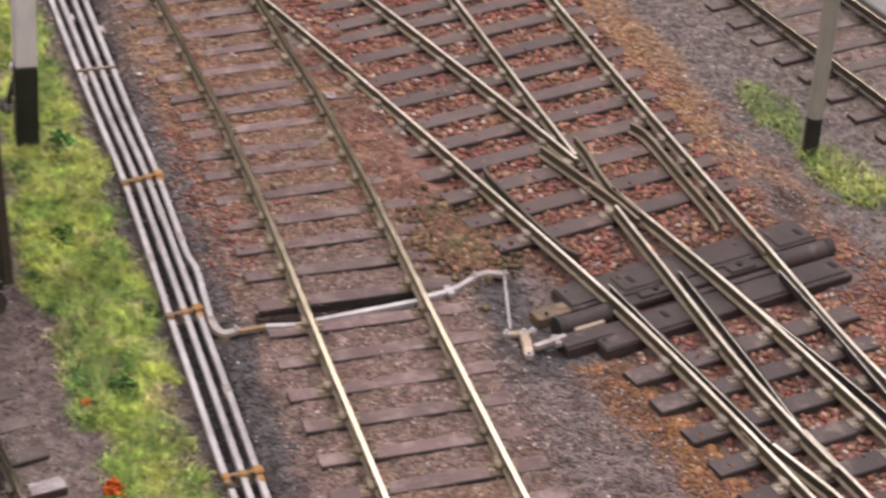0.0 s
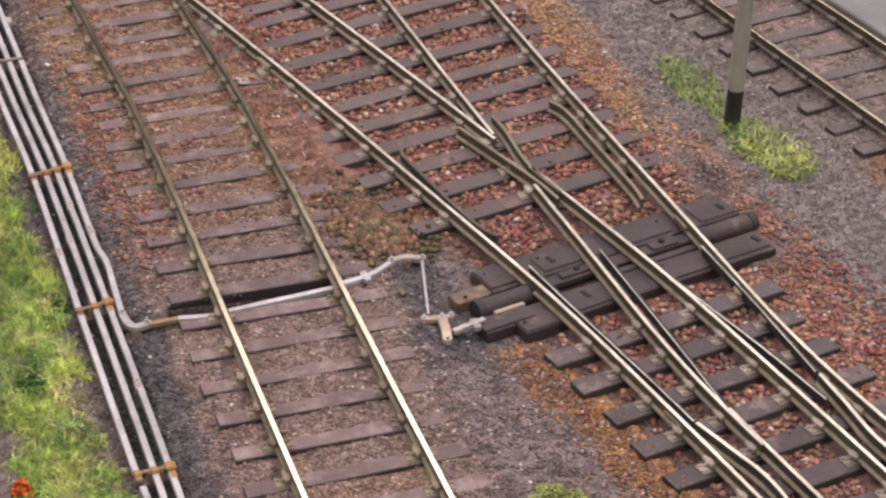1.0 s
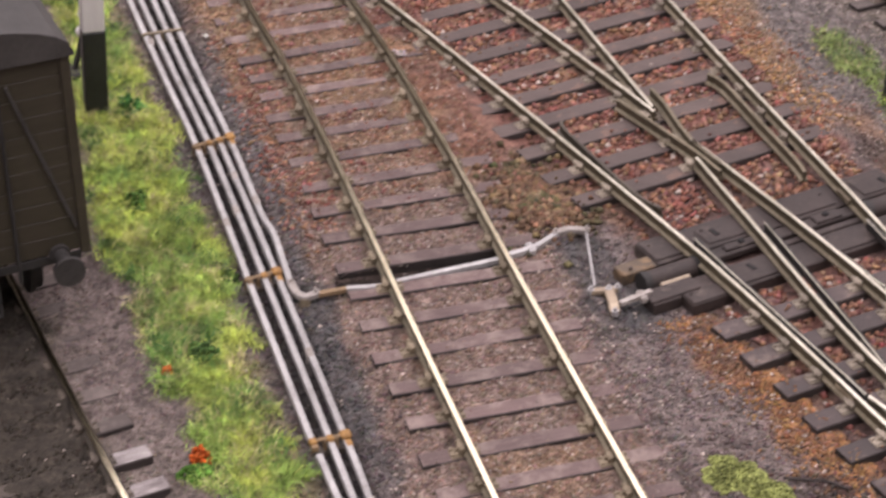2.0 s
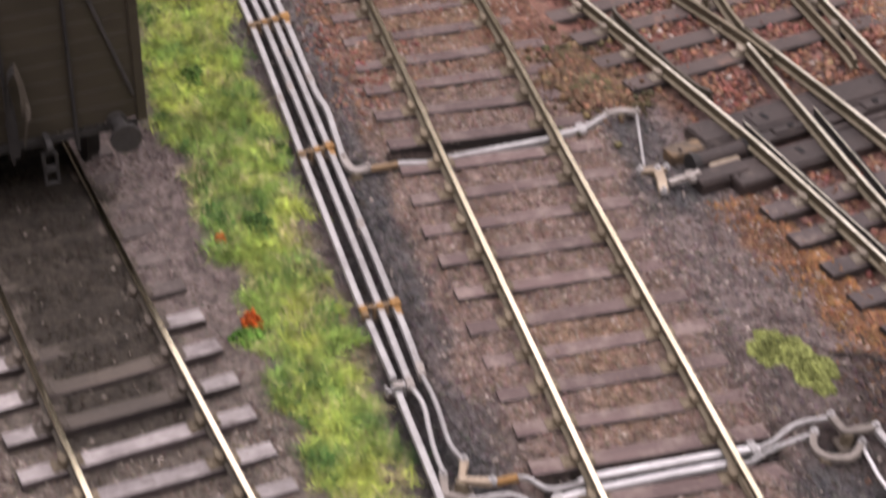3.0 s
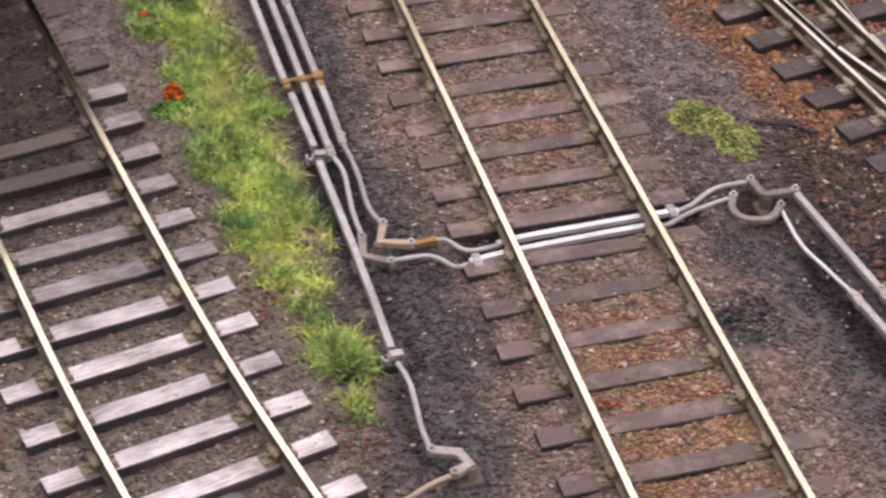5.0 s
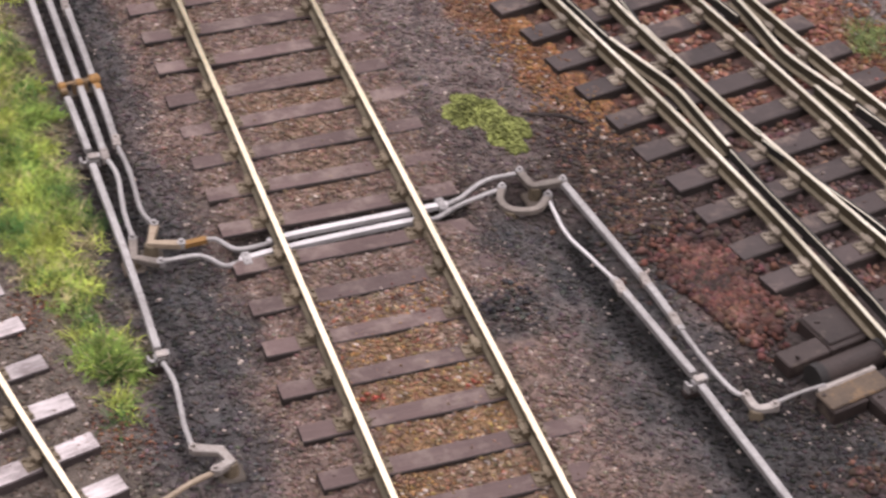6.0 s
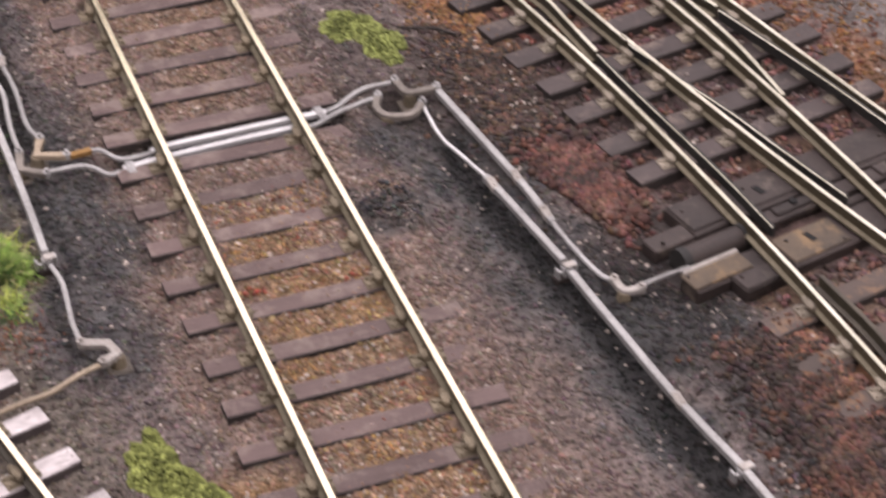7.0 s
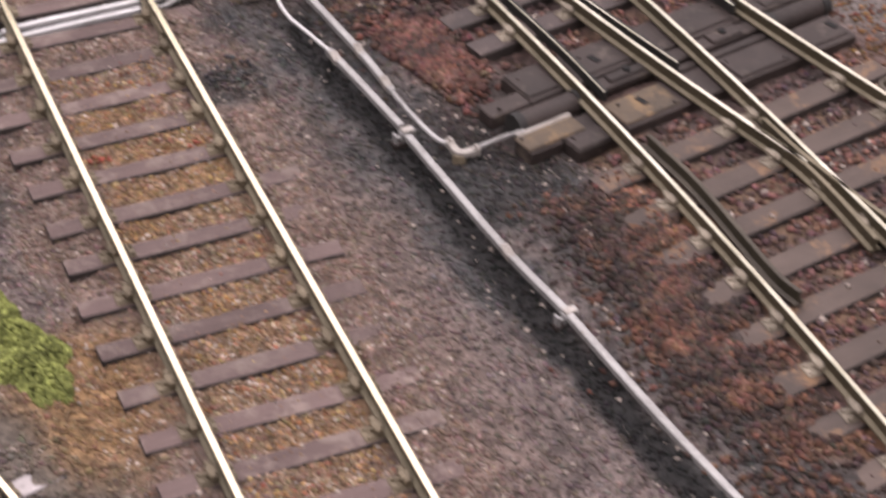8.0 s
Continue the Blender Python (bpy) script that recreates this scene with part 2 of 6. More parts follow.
def box(bm, x0, x1, y0, y1, z0, z1, bevel=0.0, m=None):
    r = bmesh.ops.create_cube(bm, size=1.0)
    vs = r["verts"]
    for v in vs:
        v.co = Vector(((x0 + x1) / 2 + v.co.x * (x1 - x0), (y0 + y1) / 2 + v.co.y * (y1 - y0), (z0 + z1) / 2 + v.co.z * (z1 - z0)))
    if bevel:
        es = list({e for v in vs for e in v.link_edges})
        res = bmesh.ops.bevel(bm, geom=es, offset=bevel, segments=1, affect="EDGES")
        vs = list({v for f in res["faces"] for v in f.verts} | {v for v in vs if v.is_valid})
    if m is not None:
        for v in vs:
            v.co = m @ v.co
    return vs


def cyl(bm, x, y, z, r, h, axis="z", seg=14, r2=None):
    m = Matrix.Translation((x, y, z))
    if axis == "x":
        m = m @ Matrix.Rotation(radians(90), 4, "Y")
    elif axis == "y":
        m = m @ Matrix.Rotation(radians(-90), 4, "X")
    m = m @ Matrix.Translation((0, 0, h / 2))
    return bmesh.ops.create_cone(bm, cap_ends=True, segments=seg, radius1=r, radius2=r if r2 is None else r2, depth=h, matrix=m)["verts"]


def spline(table):
    """A smooth x(y) through a few (y, x) marks, straight beyond its ends."""
    pts = sorted(table)
    ys, xs = np.array([p[0] for p in pts], float), np.array([p[1] for p in pts], float)
    n = len(ys)
    h = np.diff(ys)
    a, b = np.eye(n), np.zeros(n)
    for i in range(1, n - 1):
        a[i, i - 1], a[i, i], a[i, i + 1] = h[i - 1], 2 * (h[i - 1] + h[i]), h[i]
        b[i] = 6 * ((xs[i + 1] - xs[i]) / h[i] - (xs[i] - xs[i - 1]) / h[i - 1])
    k = np.linalg.solve(a, b)

    def f(y):
        y = np.asarray(y, float)
        c = np.clip(y, ys[0], ys[-1])
        i = np.clip(np.searchsorted(ys, c) - 1, 0, n - 2)
        t0, t1 = c - ys[i], ys[i + 1] - c
        v = (k[i] * t1**3 + k[i + 1] * t0**3) / (6 * h[i]) + (xs[i] / h[i] - k[i] * h[i] / 6) * t1 + (xs[i + 1] / h[i] - k[i + 1] * h[i] / 6) * t0
        s0 = (xs[1] - xs[0]) / h[0] - h[0] * k[1] / 6
        s1 = (xs[-1] - xs[-2]) / h[-1] + h[-1] * k[-2] / 6
        return v + np.minimum(y - ys[0], 0) * s0 + np.maximum(y - ys[-1], 0) * s1

    return f


def slope(f, y):
    return float(f(y + 2.0) - f(y - 2.0)) / 4.0


def rounded(points, steps=5):
    """Catmull-Rom through a few (x, y, z) marks."""
    p = [Vector(q) for q in points]
    p = [p[0] * 2 - p[1], *p, p[-1] * 2 - p[-2]]
    out = []
    for i in range(1, len(p) - 2):
        for s in range(steps):
            t = s / steps
            a, b, c, d = p[i - 1], p[i], p[i + 1], p[i + 2]
            out.append(0.5 * (2 * b + (c - a) * t + (2 * a - 5 * b + 4 * c - d) * t * t + (3 * b - a - 3 * c + d) * t**3))
    out.append(p[-2])
    return out


def sweep(bm, path, profile, top=(), taper=None, foot=()):
    """Carries a closed profile (across, up) along a path of Vectors; the sides listed in top take the second material."""
    rings = []
    n = len(path)
    for i, p in enumerate(path):
        d = path[min(i + 1, n - 1)] - path[max(i - 1, 0)]
        across = Vector((d.y, -d.x, 0)).normalized()
        k = taper(i / (n - 1)) if taper else 1.0
        rings.append([bm.verts.new(p + across * (u * k) + Vector((0, 0, v))) for u, v in profile])
    m = len(profile)
    for i in range(n - 1):
        for j in range(m):
            f = bm.faces.new((rings[i][j], rings[i][(j + 1) % m], rings[i + 1][(j + 1) % m], rings[i + 1][j]))
            f.material_index = 1 if j in top else 2 if j in foot else 0
    bm.faces.new(rings[0])
    bm.faces.new(list(reversed(rings[-1])))


# bullhead rail: foot, web, head; height 3.6 above its seat
RAIL = ((-1.4, 0.0), (-1.4, 0.5), (-0.3, 1.0), (-0.3, 2.2), (-0.82, 2.5), (-0.82, 3.4), (-0.66, 3.6), (0.66, 3.6), (0.82, 3.4), (0.82, 2.5), (0.3, 2.2), (0.3, 1.0), (1.4, 0.5), (1.4, 0.0))
SLIM = ((-1.4, 0.0), (-1.4, 0.45), (-0.4, 0.8), (-0.4, 2.2), (-0.56, 2.4), (-0.56, 3.48), (-0.44, 3.6), (0.44, 3.6), (0.56, 3.48), (0.56, 2.4), (0.4, 2.2), (0.4, 0.8), (1.4, 0.45), (1.4, 0.0))
RAIL_TOP = (5, 6, 7)
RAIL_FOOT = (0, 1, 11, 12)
BLADE = ((-0.35, 0.3), (-0.35, 2.3), (-0.55, 2.5), (-0.55, 3.2), (-0.3, 3.4), (0.3, 3.4), (0.55, 3.2), (0.55, 2.5), (0.35, 2.3), (0.35, 0.3))
BLADE_TOP = (5,)
SEAT = 0.9
HEAD = 34.7


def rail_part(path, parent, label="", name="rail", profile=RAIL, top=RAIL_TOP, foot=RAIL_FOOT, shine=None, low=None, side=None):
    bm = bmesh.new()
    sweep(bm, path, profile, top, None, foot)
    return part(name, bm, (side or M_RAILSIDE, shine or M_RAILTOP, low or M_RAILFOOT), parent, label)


def along(f, y0, y1, shift=0.0, z=SEAT, step=7.0):
    """Points along x = f(y), moved square to it by shift."""
    out = []
    for y in np.linspace(y0, y1, max(3, int(abs(y1 - y0) / step))):
        s = slope(f, y)
        n = Vector((1.0, -s, 0)).normalized()
        out.append(Vector((float(f(y)), y, z)) + n * shift)
    return out


def rough_box_mesh(name, length, width, height, material, seed, chip=0.25, sides=None, stain=None):
    """A sawn timber lying along x with its top at z = 0, a little uneven."""
    rng = random.Random(seed)
    bm = bmesh.new()
    cuts = 6
    rings = []
    for i in range(cuts + 1):
        x = -length / 2 + length * i / cuts
        if i in (0, cuts):
            x += rng.uniform(-0.5, 0.5) * chip * 2
        w = width / 2
        j = [rng.uniform(-chip, chip) * 0.4 for _ in range(4)]
        b = 0.28
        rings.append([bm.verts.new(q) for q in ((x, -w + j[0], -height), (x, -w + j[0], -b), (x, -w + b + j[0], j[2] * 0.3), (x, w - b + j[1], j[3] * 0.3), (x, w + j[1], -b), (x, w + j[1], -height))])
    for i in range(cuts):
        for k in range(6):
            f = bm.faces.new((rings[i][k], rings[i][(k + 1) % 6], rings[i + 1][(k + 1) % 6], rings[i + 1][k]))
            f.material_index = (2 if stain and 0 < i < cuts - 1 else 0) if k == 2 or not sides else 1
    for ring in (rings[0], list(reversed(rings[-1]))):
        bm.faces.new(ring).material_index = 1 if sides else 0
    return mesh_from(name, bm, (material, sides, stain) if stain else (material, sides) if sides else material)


def chair_mesh(name, material, k=1.0, spread=1.0):
    """A cast rail chair: stepped base, two jaws, a round key beside the web and bolt heads, lengthwise along y."""
    bm = bmesh.new()
    box(bm, -4.6 * spread, 3.2 * spread, -2.2, 2.2, 0, 0.45, 0.15)
    box(bm, -3.4, 2.3, -1.7, 1.7, 0.4, 0.9, 0.2)
    for s in (-1, 1):
        box(bm, s * 1.0, -2.3 if s < 0 else 1.7, -1.25, 1.25, 0.8, 2.6 if s < 0 else 2.2, 0.3)
    box(bm, -3.1, -2.0, -0.55, 0.55, 0.8, 1.9, 0.2)
    cyl(bm, -1.75, -2.3, 2.1, 0.75, 4.6, "y", 10)
    for u in (-3.8 * spread, 2.7 * spread):
        for e in (-1, 1):
            cyl(bm, u, e * 1.3, 0.4, 0.5, 0.6, seg=6)
    for v in bm.verts:
        v.co *= k
    return mesh_from(name, bm, material)


CHAIR_RUST = chair_mesh("chair", M_CHAIR)
CHAIR_DARK = chair_mesh("chair", M_CHAIRDARK, 1.0, 1.1)
CHAIR_TAN = chair_mesh("chair", M_CHAIRTAN, 0.95)

# ---- the plan: track lines as x over y ----
MAIN = spline(((-430, 0), (-300, 0), (-200, 0), (-100, 0), (0, 0.1), (60, 0.2), (105, -0.7), (127, -1.3), (149, -2.5), (172, -3.9), (201, -5.3), (260, -9.2), (330, -14.5)))
NEAR_R = spline(((120, -134.5), (40, -123.3), (-25, -113.9), (-76, -106.4), (-132, -98.0), (-183, -89.6), (-230, -79.6), (-320, -57.5), (-430, -27)))
A_L = spline(((240, 3.7), (189, 18.3), (140, 31.4), (82, 46.2), (30, 58.8), (-30, 72.8), (-90, 83.7), (-155, 94.0), (-215, 100.9), (-280, 105.9), (-360, 109.2), (-430, 110)))
B_R = spline(((260, 114.4), (158, 118.2), (62, 122.4), (-20, 126.7), (-67, 129.5), (-113, 136.1), (-165, 146.2), (-214, 156.6), (-265, 169.5), (-330, 187.6), (-430, 217.6)))
FAR_L = spline(((330, 160.1), (90, 200.4), (-430, 287.4)))


# the grass strip's two edges
def verge_l(y):
    return np.interp(y, (-200, -176, -141, -87, -38, 5, 50, 112, 185, 260), (-66, -71, -79.5, -83, -88, -91, -92.5, -93, -88, -96))


def verge_r(y):
    return np.interp(y, (-200, -183, -150, -94, -40, 35, 104, 175, 260), (-60, -58.5, -58, -58, -61, -61, -62.5, -65.5, -68))


# ---- setting: hall ----
def slab(name, x0, x1, y0, y1, z0, z1, material, label, category):
    bm = bmesh.new()
    box(bm, x0, x1, y0, y1, z0, z1)
    ob = new(name, mesh_from(name, bm, material))
    return tagged(ob, label, category, kind="structure")


slab("floor", -4000, 4000, -4000, 5000, -1050, -1000, M_FLOOR, "brown wooden floor of the exhibition hall", "floor")
slab("baseboard", -1000, 1080, -1230, 1080, -1000, -20, M_FLOOR, "plain brown wooden base under the model landscape", "baseboard")
slab("ceiling", -4000, 4000, -4000, 5000, 1700, 1750, M_ROOM, "plain white painted hall ceiling", "ceiling")
slab("wall_north", -4000, 4000, 5000, 5100, -1000, 1700, M_ROOM, "plain off-white painted hall wall", "wall")
slab("wall_south", -4000, 4000, -4100, -4000, -1000, 1700, M_ROOM, "plain off-white painted hall wall", "wall")
slab("wall_east", 4000, 4100, -4000, 5000, -1000, 1700, M_ROOM, "plain off-white painted hall wall", "wall")
slab("wall_west", -4100, -4000, -4000, 5000, -1000, 1700, M_ROOM, "plain off-white painted hall wall", "wall")


def ceiling_light(px, py):
    t = thing("ceiling_light", px * 1000, py * 1000, 1660, label="flat white ceiling light panel under the hall ceiling", category="ceiling light", group="hall ceiling lights")
    bm = bmesh.new()
    for x0, x1, y0, y1 in ((-640, -610, -1040, 1040), (610, 640, -1040, 1040), (-610, 610, -1040, -1010), (-610, 610, 1010, 1040)):
        box(bm, x0, x1, y0, y1, 0, 40)
    part("frame", bm, M_ROOM, t)
    bm = bmesh.new()
    box(bm, -610, 610, -1010, 1010, 18, 26)
    part("diffuser", bm, M_ROOM, t)


for px, py in PANELS:
    ceiling_light(px, py)


# ---- setting: ground ----
def lattice(x, y, seed):
    n = np.sin(x * 127.1 + y * 311.7 + seed * 74.7) * 43758.5453
    return n - np.floor(n)


def rough_noise(x, y, scale, seed):
    """Smooth value noise, 0 to 1; scale in millimetres."""
    u, v = np.asarray(x) / scale, np.asarray(y) / scale
    i, j = np.floor(u), np.floor(v)
    fu, fv = u - i, v - j
    fu, fv = fu * fu * (3 - 2 * fu), fv * fv * (3 - 2 * fv)
    a, b = lattice(i, j, seed), lattice(i + 1, j, seed)
    c, d = lattice(i, j + 1, seed), lattice(i + 1, j + 1, seed)
    return (a * (1 - fu) + b * fu) * (1 - fv) + (c * (1 - fu) + d * fu) * fv


def step(v, a, b):
    t = np.clip((v - a) / (b - a), 0, 1)
    return t * t * (3 - 2 * t)


def band(v, a, b, soft):
    return step(v, a - soft, a + soft) * (1 - step(v, b - soft, b + soft))


def blob(x, y, cx, cy, rx, ry, edge=0.5):
    d = np.hypot((x - cx) / rx, (y - cy) / ry)
    return 1 - step(d, 1 - edge, 1 + edge * 0.3)


def ground_height(x, y):
    x, y = np.asarray(x, float), np.asarray(y, float)
    wob = rough_noise(x, y, 23, 3) - 0.5
    h = -1.9 + 0.9 * wob + 0.8 * (rough_noise(x, y, 7, 5) - 0.5) + 0.5 * (rough_noise(x, y, 3.1, 9) - 0.5)
    m = x - MAIN(y)
    h += band(m, -30, 17, 3) * 1.1 + band(m, 17, 40, 4) * 1.55 + band(m, -36, 40, 5) * step(y, 30, 100) * 0.3
    h -= band(x, -60, -42, 3) * band(y, -260, 330, 8) * 1.5
    a, b = A_L(y), B_R(y)
    h -= band(x, a - 11, b + 11, 4) * (0.8 - 0.75 * step(y, 0, 70))
    n = NEAR_R(y)
    h -= band(x, n - 60, n + 12, 5) * 0.55
    h += band(x, n - HEAD - 1, n + 1, 2) * step(y, -104, -64) * 2.8 + band(x, n - HEAD - 14, n + 14, 3) * step(y, -66, -34) * 2.0
    h -= band(m, -35, -23, 3) * step(-y, 120, 165) * 0.8
    f = FAR_L(y)
    h += step(x, b + 12, b + 30) * 0.9
    h -= band(x, f + 1, f + 46, 5) * 0.15 + band(x, f - 16, f - 2, 3) * 1.1
    h += band(x, b + 7, b + 24, 4) * step(y, 5, 30) * 1.5
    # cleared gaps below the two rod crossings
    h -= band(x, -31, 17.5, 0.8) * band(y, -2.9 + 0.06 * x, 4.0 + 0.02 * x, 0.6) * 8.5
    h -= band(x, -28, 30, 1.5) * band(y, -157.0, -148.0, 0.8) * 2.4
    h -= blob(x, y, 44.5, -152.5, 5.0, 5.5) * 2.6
    # cable-like dip beside the long rod
    h -= np.exp(-(((x - (36 - 0.088 * y)) / 6.0) ** 2)) * band(y, -430, -165, 8) * 0.8
    h += band(x, a - 40, a - 1, 5) * step(-y, 258, 280) * 2.1
    h += band(x, a + 2, b - 2, 3) * (0.35 + 0.75 * step(-y, 255, 280))
    h += band(m, -40, -19, 5) * step(-y, 235, 300) * 0.7
    # the beds of the point locks are dug out, deeper at the ends by the rods
    for cx, cy, turn in ((100.0, -12.0, 13.0), (131.8, -225.2, 12.0)):
        c, s = math.cos(radians(turn)), math.sin(radians(turn))
        u, v = (x - cx) * c + (y - cy) * s, -(x - cx) * s + (y - cy) * c
        h -= band(v, -22, 19, 3) * (band(u, -57, -36, 3) * 1.5 + band(u, -36, 49, 3) * 0.7)
    h += blob(x, y, -52, -302, 12, 20) * 2.6
    g = band(x, -92, -60, 6) * band(y, -200, 330, 12)
    return h + g * 1.2


PALETTE = dict(slate=(0.125, 0.113, 0.11), base=(0.163, 0.127, 0.118), main=(0.212, 0.150, 0.124), ochre=(0.26, 0.155, 0.075), cinder=(0.068, 0.0655, 0.066), soot_shade=(0.017, 0.016, 0.016), tan=(0.27, 0.17, 0.095), rust=(0.24, 0.115, 0.052),
               red=(0.20, 0.085, 0.062), dull_red=(0.115, 0.068, 0.058), gravel=(0.148, 0.125, 0.117), ash=(0.148, 0.121, 0.101), turf=(0.16, 0.14, 0.07), stain=(0.072, 0.054, 0.05), peat=(0.062, 0.047, 0.042), oil=(0.031, 0.025, 0.018), pit_shade=(0.008, 0.008, 0.008))


def ground_tint(x, y):
    """The colour of the loose cover, patch by patch."""
    x, y = np.asarray(x, float), np.asarray(y, float)
    xw = x + 11 * (rough_noise(x, y, 17, 11) - 0.5) + 4 * (rough_noise(x, y, 5, 13) - 0.5)
    yw = y + 11 * (rough_noise(x, y, 17, 17) - 0.5) + 4 * (rough_noise(x, y, 5, 19) - 0.5)
    col = np.ones(x.shape + (3,)) * PALETTE["base"]

    def lay(mask, name, k=1.0):
        if name == "cinder":
            mask = mask * (0.5 + 0.9 * rough_noise(x, y, 4.3, 71) * rough_noise(x, y, 11, 73) + 0.35 * rough_noise(x, y, 2.2, 75))
        w = np.clip(mask * k, 0, 1)[..., None]
        return col * (1 - w) + np.array(PALETTE[name]) * w

    m = xw - MAIN(yw)
    a, b, n, f = A_L(yw), B_R(yw), NEAR_R(yw), FAR_L(yw)
    col = lay(band(m, -36, 30, 4), "main", 0.85)
    patch = rough_noise(x, y, 19, 23)
    col = lay(band(m, -17, 17, 2) * step(patch, 0.5, 0.8), "ochre", 0.38)
    col = lay(blob(xw, yw, 3, -215, 16, 32), "ochre", 0.4)
    col = lay(blob(xw, yw, 1, -275, 17.5, 105, 0.3) * (0.5 + 0.7 * rough_noise(x, y, 5, 87)), "ochre", 0.6)
    col = lay(band(m, -38, 30, 4) * step(yw, 40, 120) * step(rough_noise(x, y, 13, 29), 0.4, 0.7), "red", 0.5)
    col = lay(band(m, -30, 26, 4) * step(yw, 15, 70) * (0.4 + 0.9 * rough_noise(x, y, 10, 95)), "ochre", 0.42)
    col = lay(blob(xw, yw, -30, 168, 14, 60), "tan", 0.75)
    col = lay(band(xw, n - 70, n + 22, 5), "ash")
    col = lay(band(xw, n - HEAD, n, 3) * step(yw, -142, -96), "oil", 0.9)
    col = lay(band(xw, n + 2, n + 24, 4) * step(yw, -120, -40), "base", 0.75)
    col = lay(blob(xw, yw, -150, -196, 14, 26), "turf", 0.5)
    col = lay(band(xw, -63, -38, 5) * band(yw, -235, 330, 12), "cinder", 0.55)
    col = lay(blob(xw, yw, -40, -30, 9, 60), "cinder", 0.9)
    col = lay(blob(xw, yw, -39.5, 105, 6, 75), "slate", 0.75)
    col = lay(blob(xw, yw, -44, -178, 18, 66), "cinder", 1.0)
    col = lay(blob(xw, yw, 41, -18, 13, 38), "cinder", 0.9)
    run = 44 - 0.09 * (yw + 165)
    col = lay(band(xw, run - 11, run + 21, 6) * band(yw, -272, -148, 10), "cinder", 1.0)
    side = 36 - 0.1 * yw
    col = lay(band(xw, side - 10, side - 1, 3) * step(-yw, 240, 270), "cinder", 1.1)
    col = lay(blob(xw, yw, 27, -192, 9, 9), "cinder", 0.9)
    col = lay(blob(xw, yw, 72, -254, 22, 24), "cinder", 1.3)
    col = lay(blob(xw, yw, 70, -252, 20, 22), "soot_shade", 0.35)
    # gaps and trenches along the rods: shade painted over the black cinders
    col = lay(band(x + (xw - x) * 0.4, -55.5, -44, 1.5) * band(yw, -142, 330, 6), "soot_shade", 0.75)
    col = lay(band(xw, -54.5, -50, 2) * band(yw, -222, -142, 4), "soot_shade", 0.6)
    col = lay(band(x + (xw - x) * 0.3, 31.2 - 0.088 * y, 38.4 - 0.088 * y, 1.4) * band(yw, -430, -165, 8), "soot_shade", 0.95)
    col = lay(band(x + (xw - x) * 0.3, run + 5, run + 10, 2) * band(yw, -242, -160, 6), "soot_shade", 0.7)
    col = lay(blob(xw, yw, 45, -151, 24, 15), "peat", 0.7)
    col = lay(blob(xw, yw, 43, -130, 22, 34), "peat", 0.38)
    col = lay(band(m, 16, 44, 7) * step(-yw, 185, 235) * (0.4 + 0.8 * rough_noise(x, y, 12, 97)), "main", 0.6)
    bed = band(xw, a - 8, b + 12, 4)
    throat = band(xw, MAIN(yw) + 15, a + 3, 4) * step(yw, 28, 55)
    col = lay(throat, "rust", 0.45)
    col = lay(throat * step(rough_noise(x, y, 11, 91), 0.45, 0.65), "red", 0.5)
    col = lay(bed, "dull_red", 0.9)
    col = lay(bed * step(rough_noise(x, y, 17, 31), 0.35, 0.75), "red", 0.7)
    col = lay(bed * step(-yw, 130, 165), "stain", 0.75)
    col = lay(bed * step(rough_noise(x, y, 26, 33), 0.6, 0.8), "ochre", 0.3)
    col = lay(band(xw, a - 22, a - 8, 4) * band(yw, -128, -48, 9), "rust", 0.85)
    col = lay(band(xw, a - 38, a - 5, 6) * band(yw, -192, -122, 10), "peat", 0.8)
    col = lay(band(xw, a - 28, a - 6, 4) * band(yw, -140, -45, 9) * step(rough_noise(x, y, 9, 59), 0.4, 0.65), "dull_red", 0.85)
    col = lay(band(xw, a - 29, a - 8, 4) * band(yw, -212, -172, 8), "dull_red", 0.75)
    col = lay(band(xw, a - 34, a - 4, 6) * band(yw, -430, -268, 8), "peat", 0.8)
    col = lay(band(xw, a - 22, a + 10, 6) * step(-yw, 255, 275) * step(rough_noise(x, y, 19, 37), 0.5, 0.65), "rust", 0.6)
    col = lay(blob(xw, yw, 40, 30, 14, 28), "dull_red", 0.6)
    col = lay(blob(xw, yw, 84, -230, 24, 20), "peat", 0.9)
    col = lay(blob(xw, yw, 88, -236, 22, 16), "soot_shade", 0.5)
    col = lay(band(xw, side + 2, side + 20, 4) * step(-yw, 270, 285), "cinder", 0.7)
    out = band(xw, b + 8, b + 46, 8) * band(yw, -330, -95, 14)
    col = lay(out, "dull_red", 0.7)
    col = lay(out * step(rough_noise(x, y, 15, 63), 0.4, 0.65), "rust", 0.6)
    col = lay(blob(xw, yw, 149, -75, 16, 55), "red", 0.9)
    col = lay(step(xw, b + 18, b + 30), "gravel")
    col = lay(blob(xw, yw, 139, 125, 13, 85), "tan", 0.75)
    col = lay(blob(xw, yw, 137, 130, 8, 75) * step(rough_noise(x, y, 12, 61), 0.4, 0.65), "rust", 0.5)
    col = lay(blob(xw, yw, 150, 28, 9, 34), "rust", 0.5)
    col = lay(blob(xw, yw, 146, 27, 9, 17), "peat", 0.85)
    col = lay(blob(xw, yw, 148, -8, 7, 12), "red", 0.8)
    col = lay(band(xw, f - 16, f + 46, 6), "ash", 0.8)
    col = lay(band(xw, f + 2, f + HEAD - 1, 3) * step(rough_noise(x, y, 14, 93), 0.3, 0.6), "main", 0.8)
    col = lay(blob(xw, yw, 210, 10, 14, 30), "rust", 0.6)
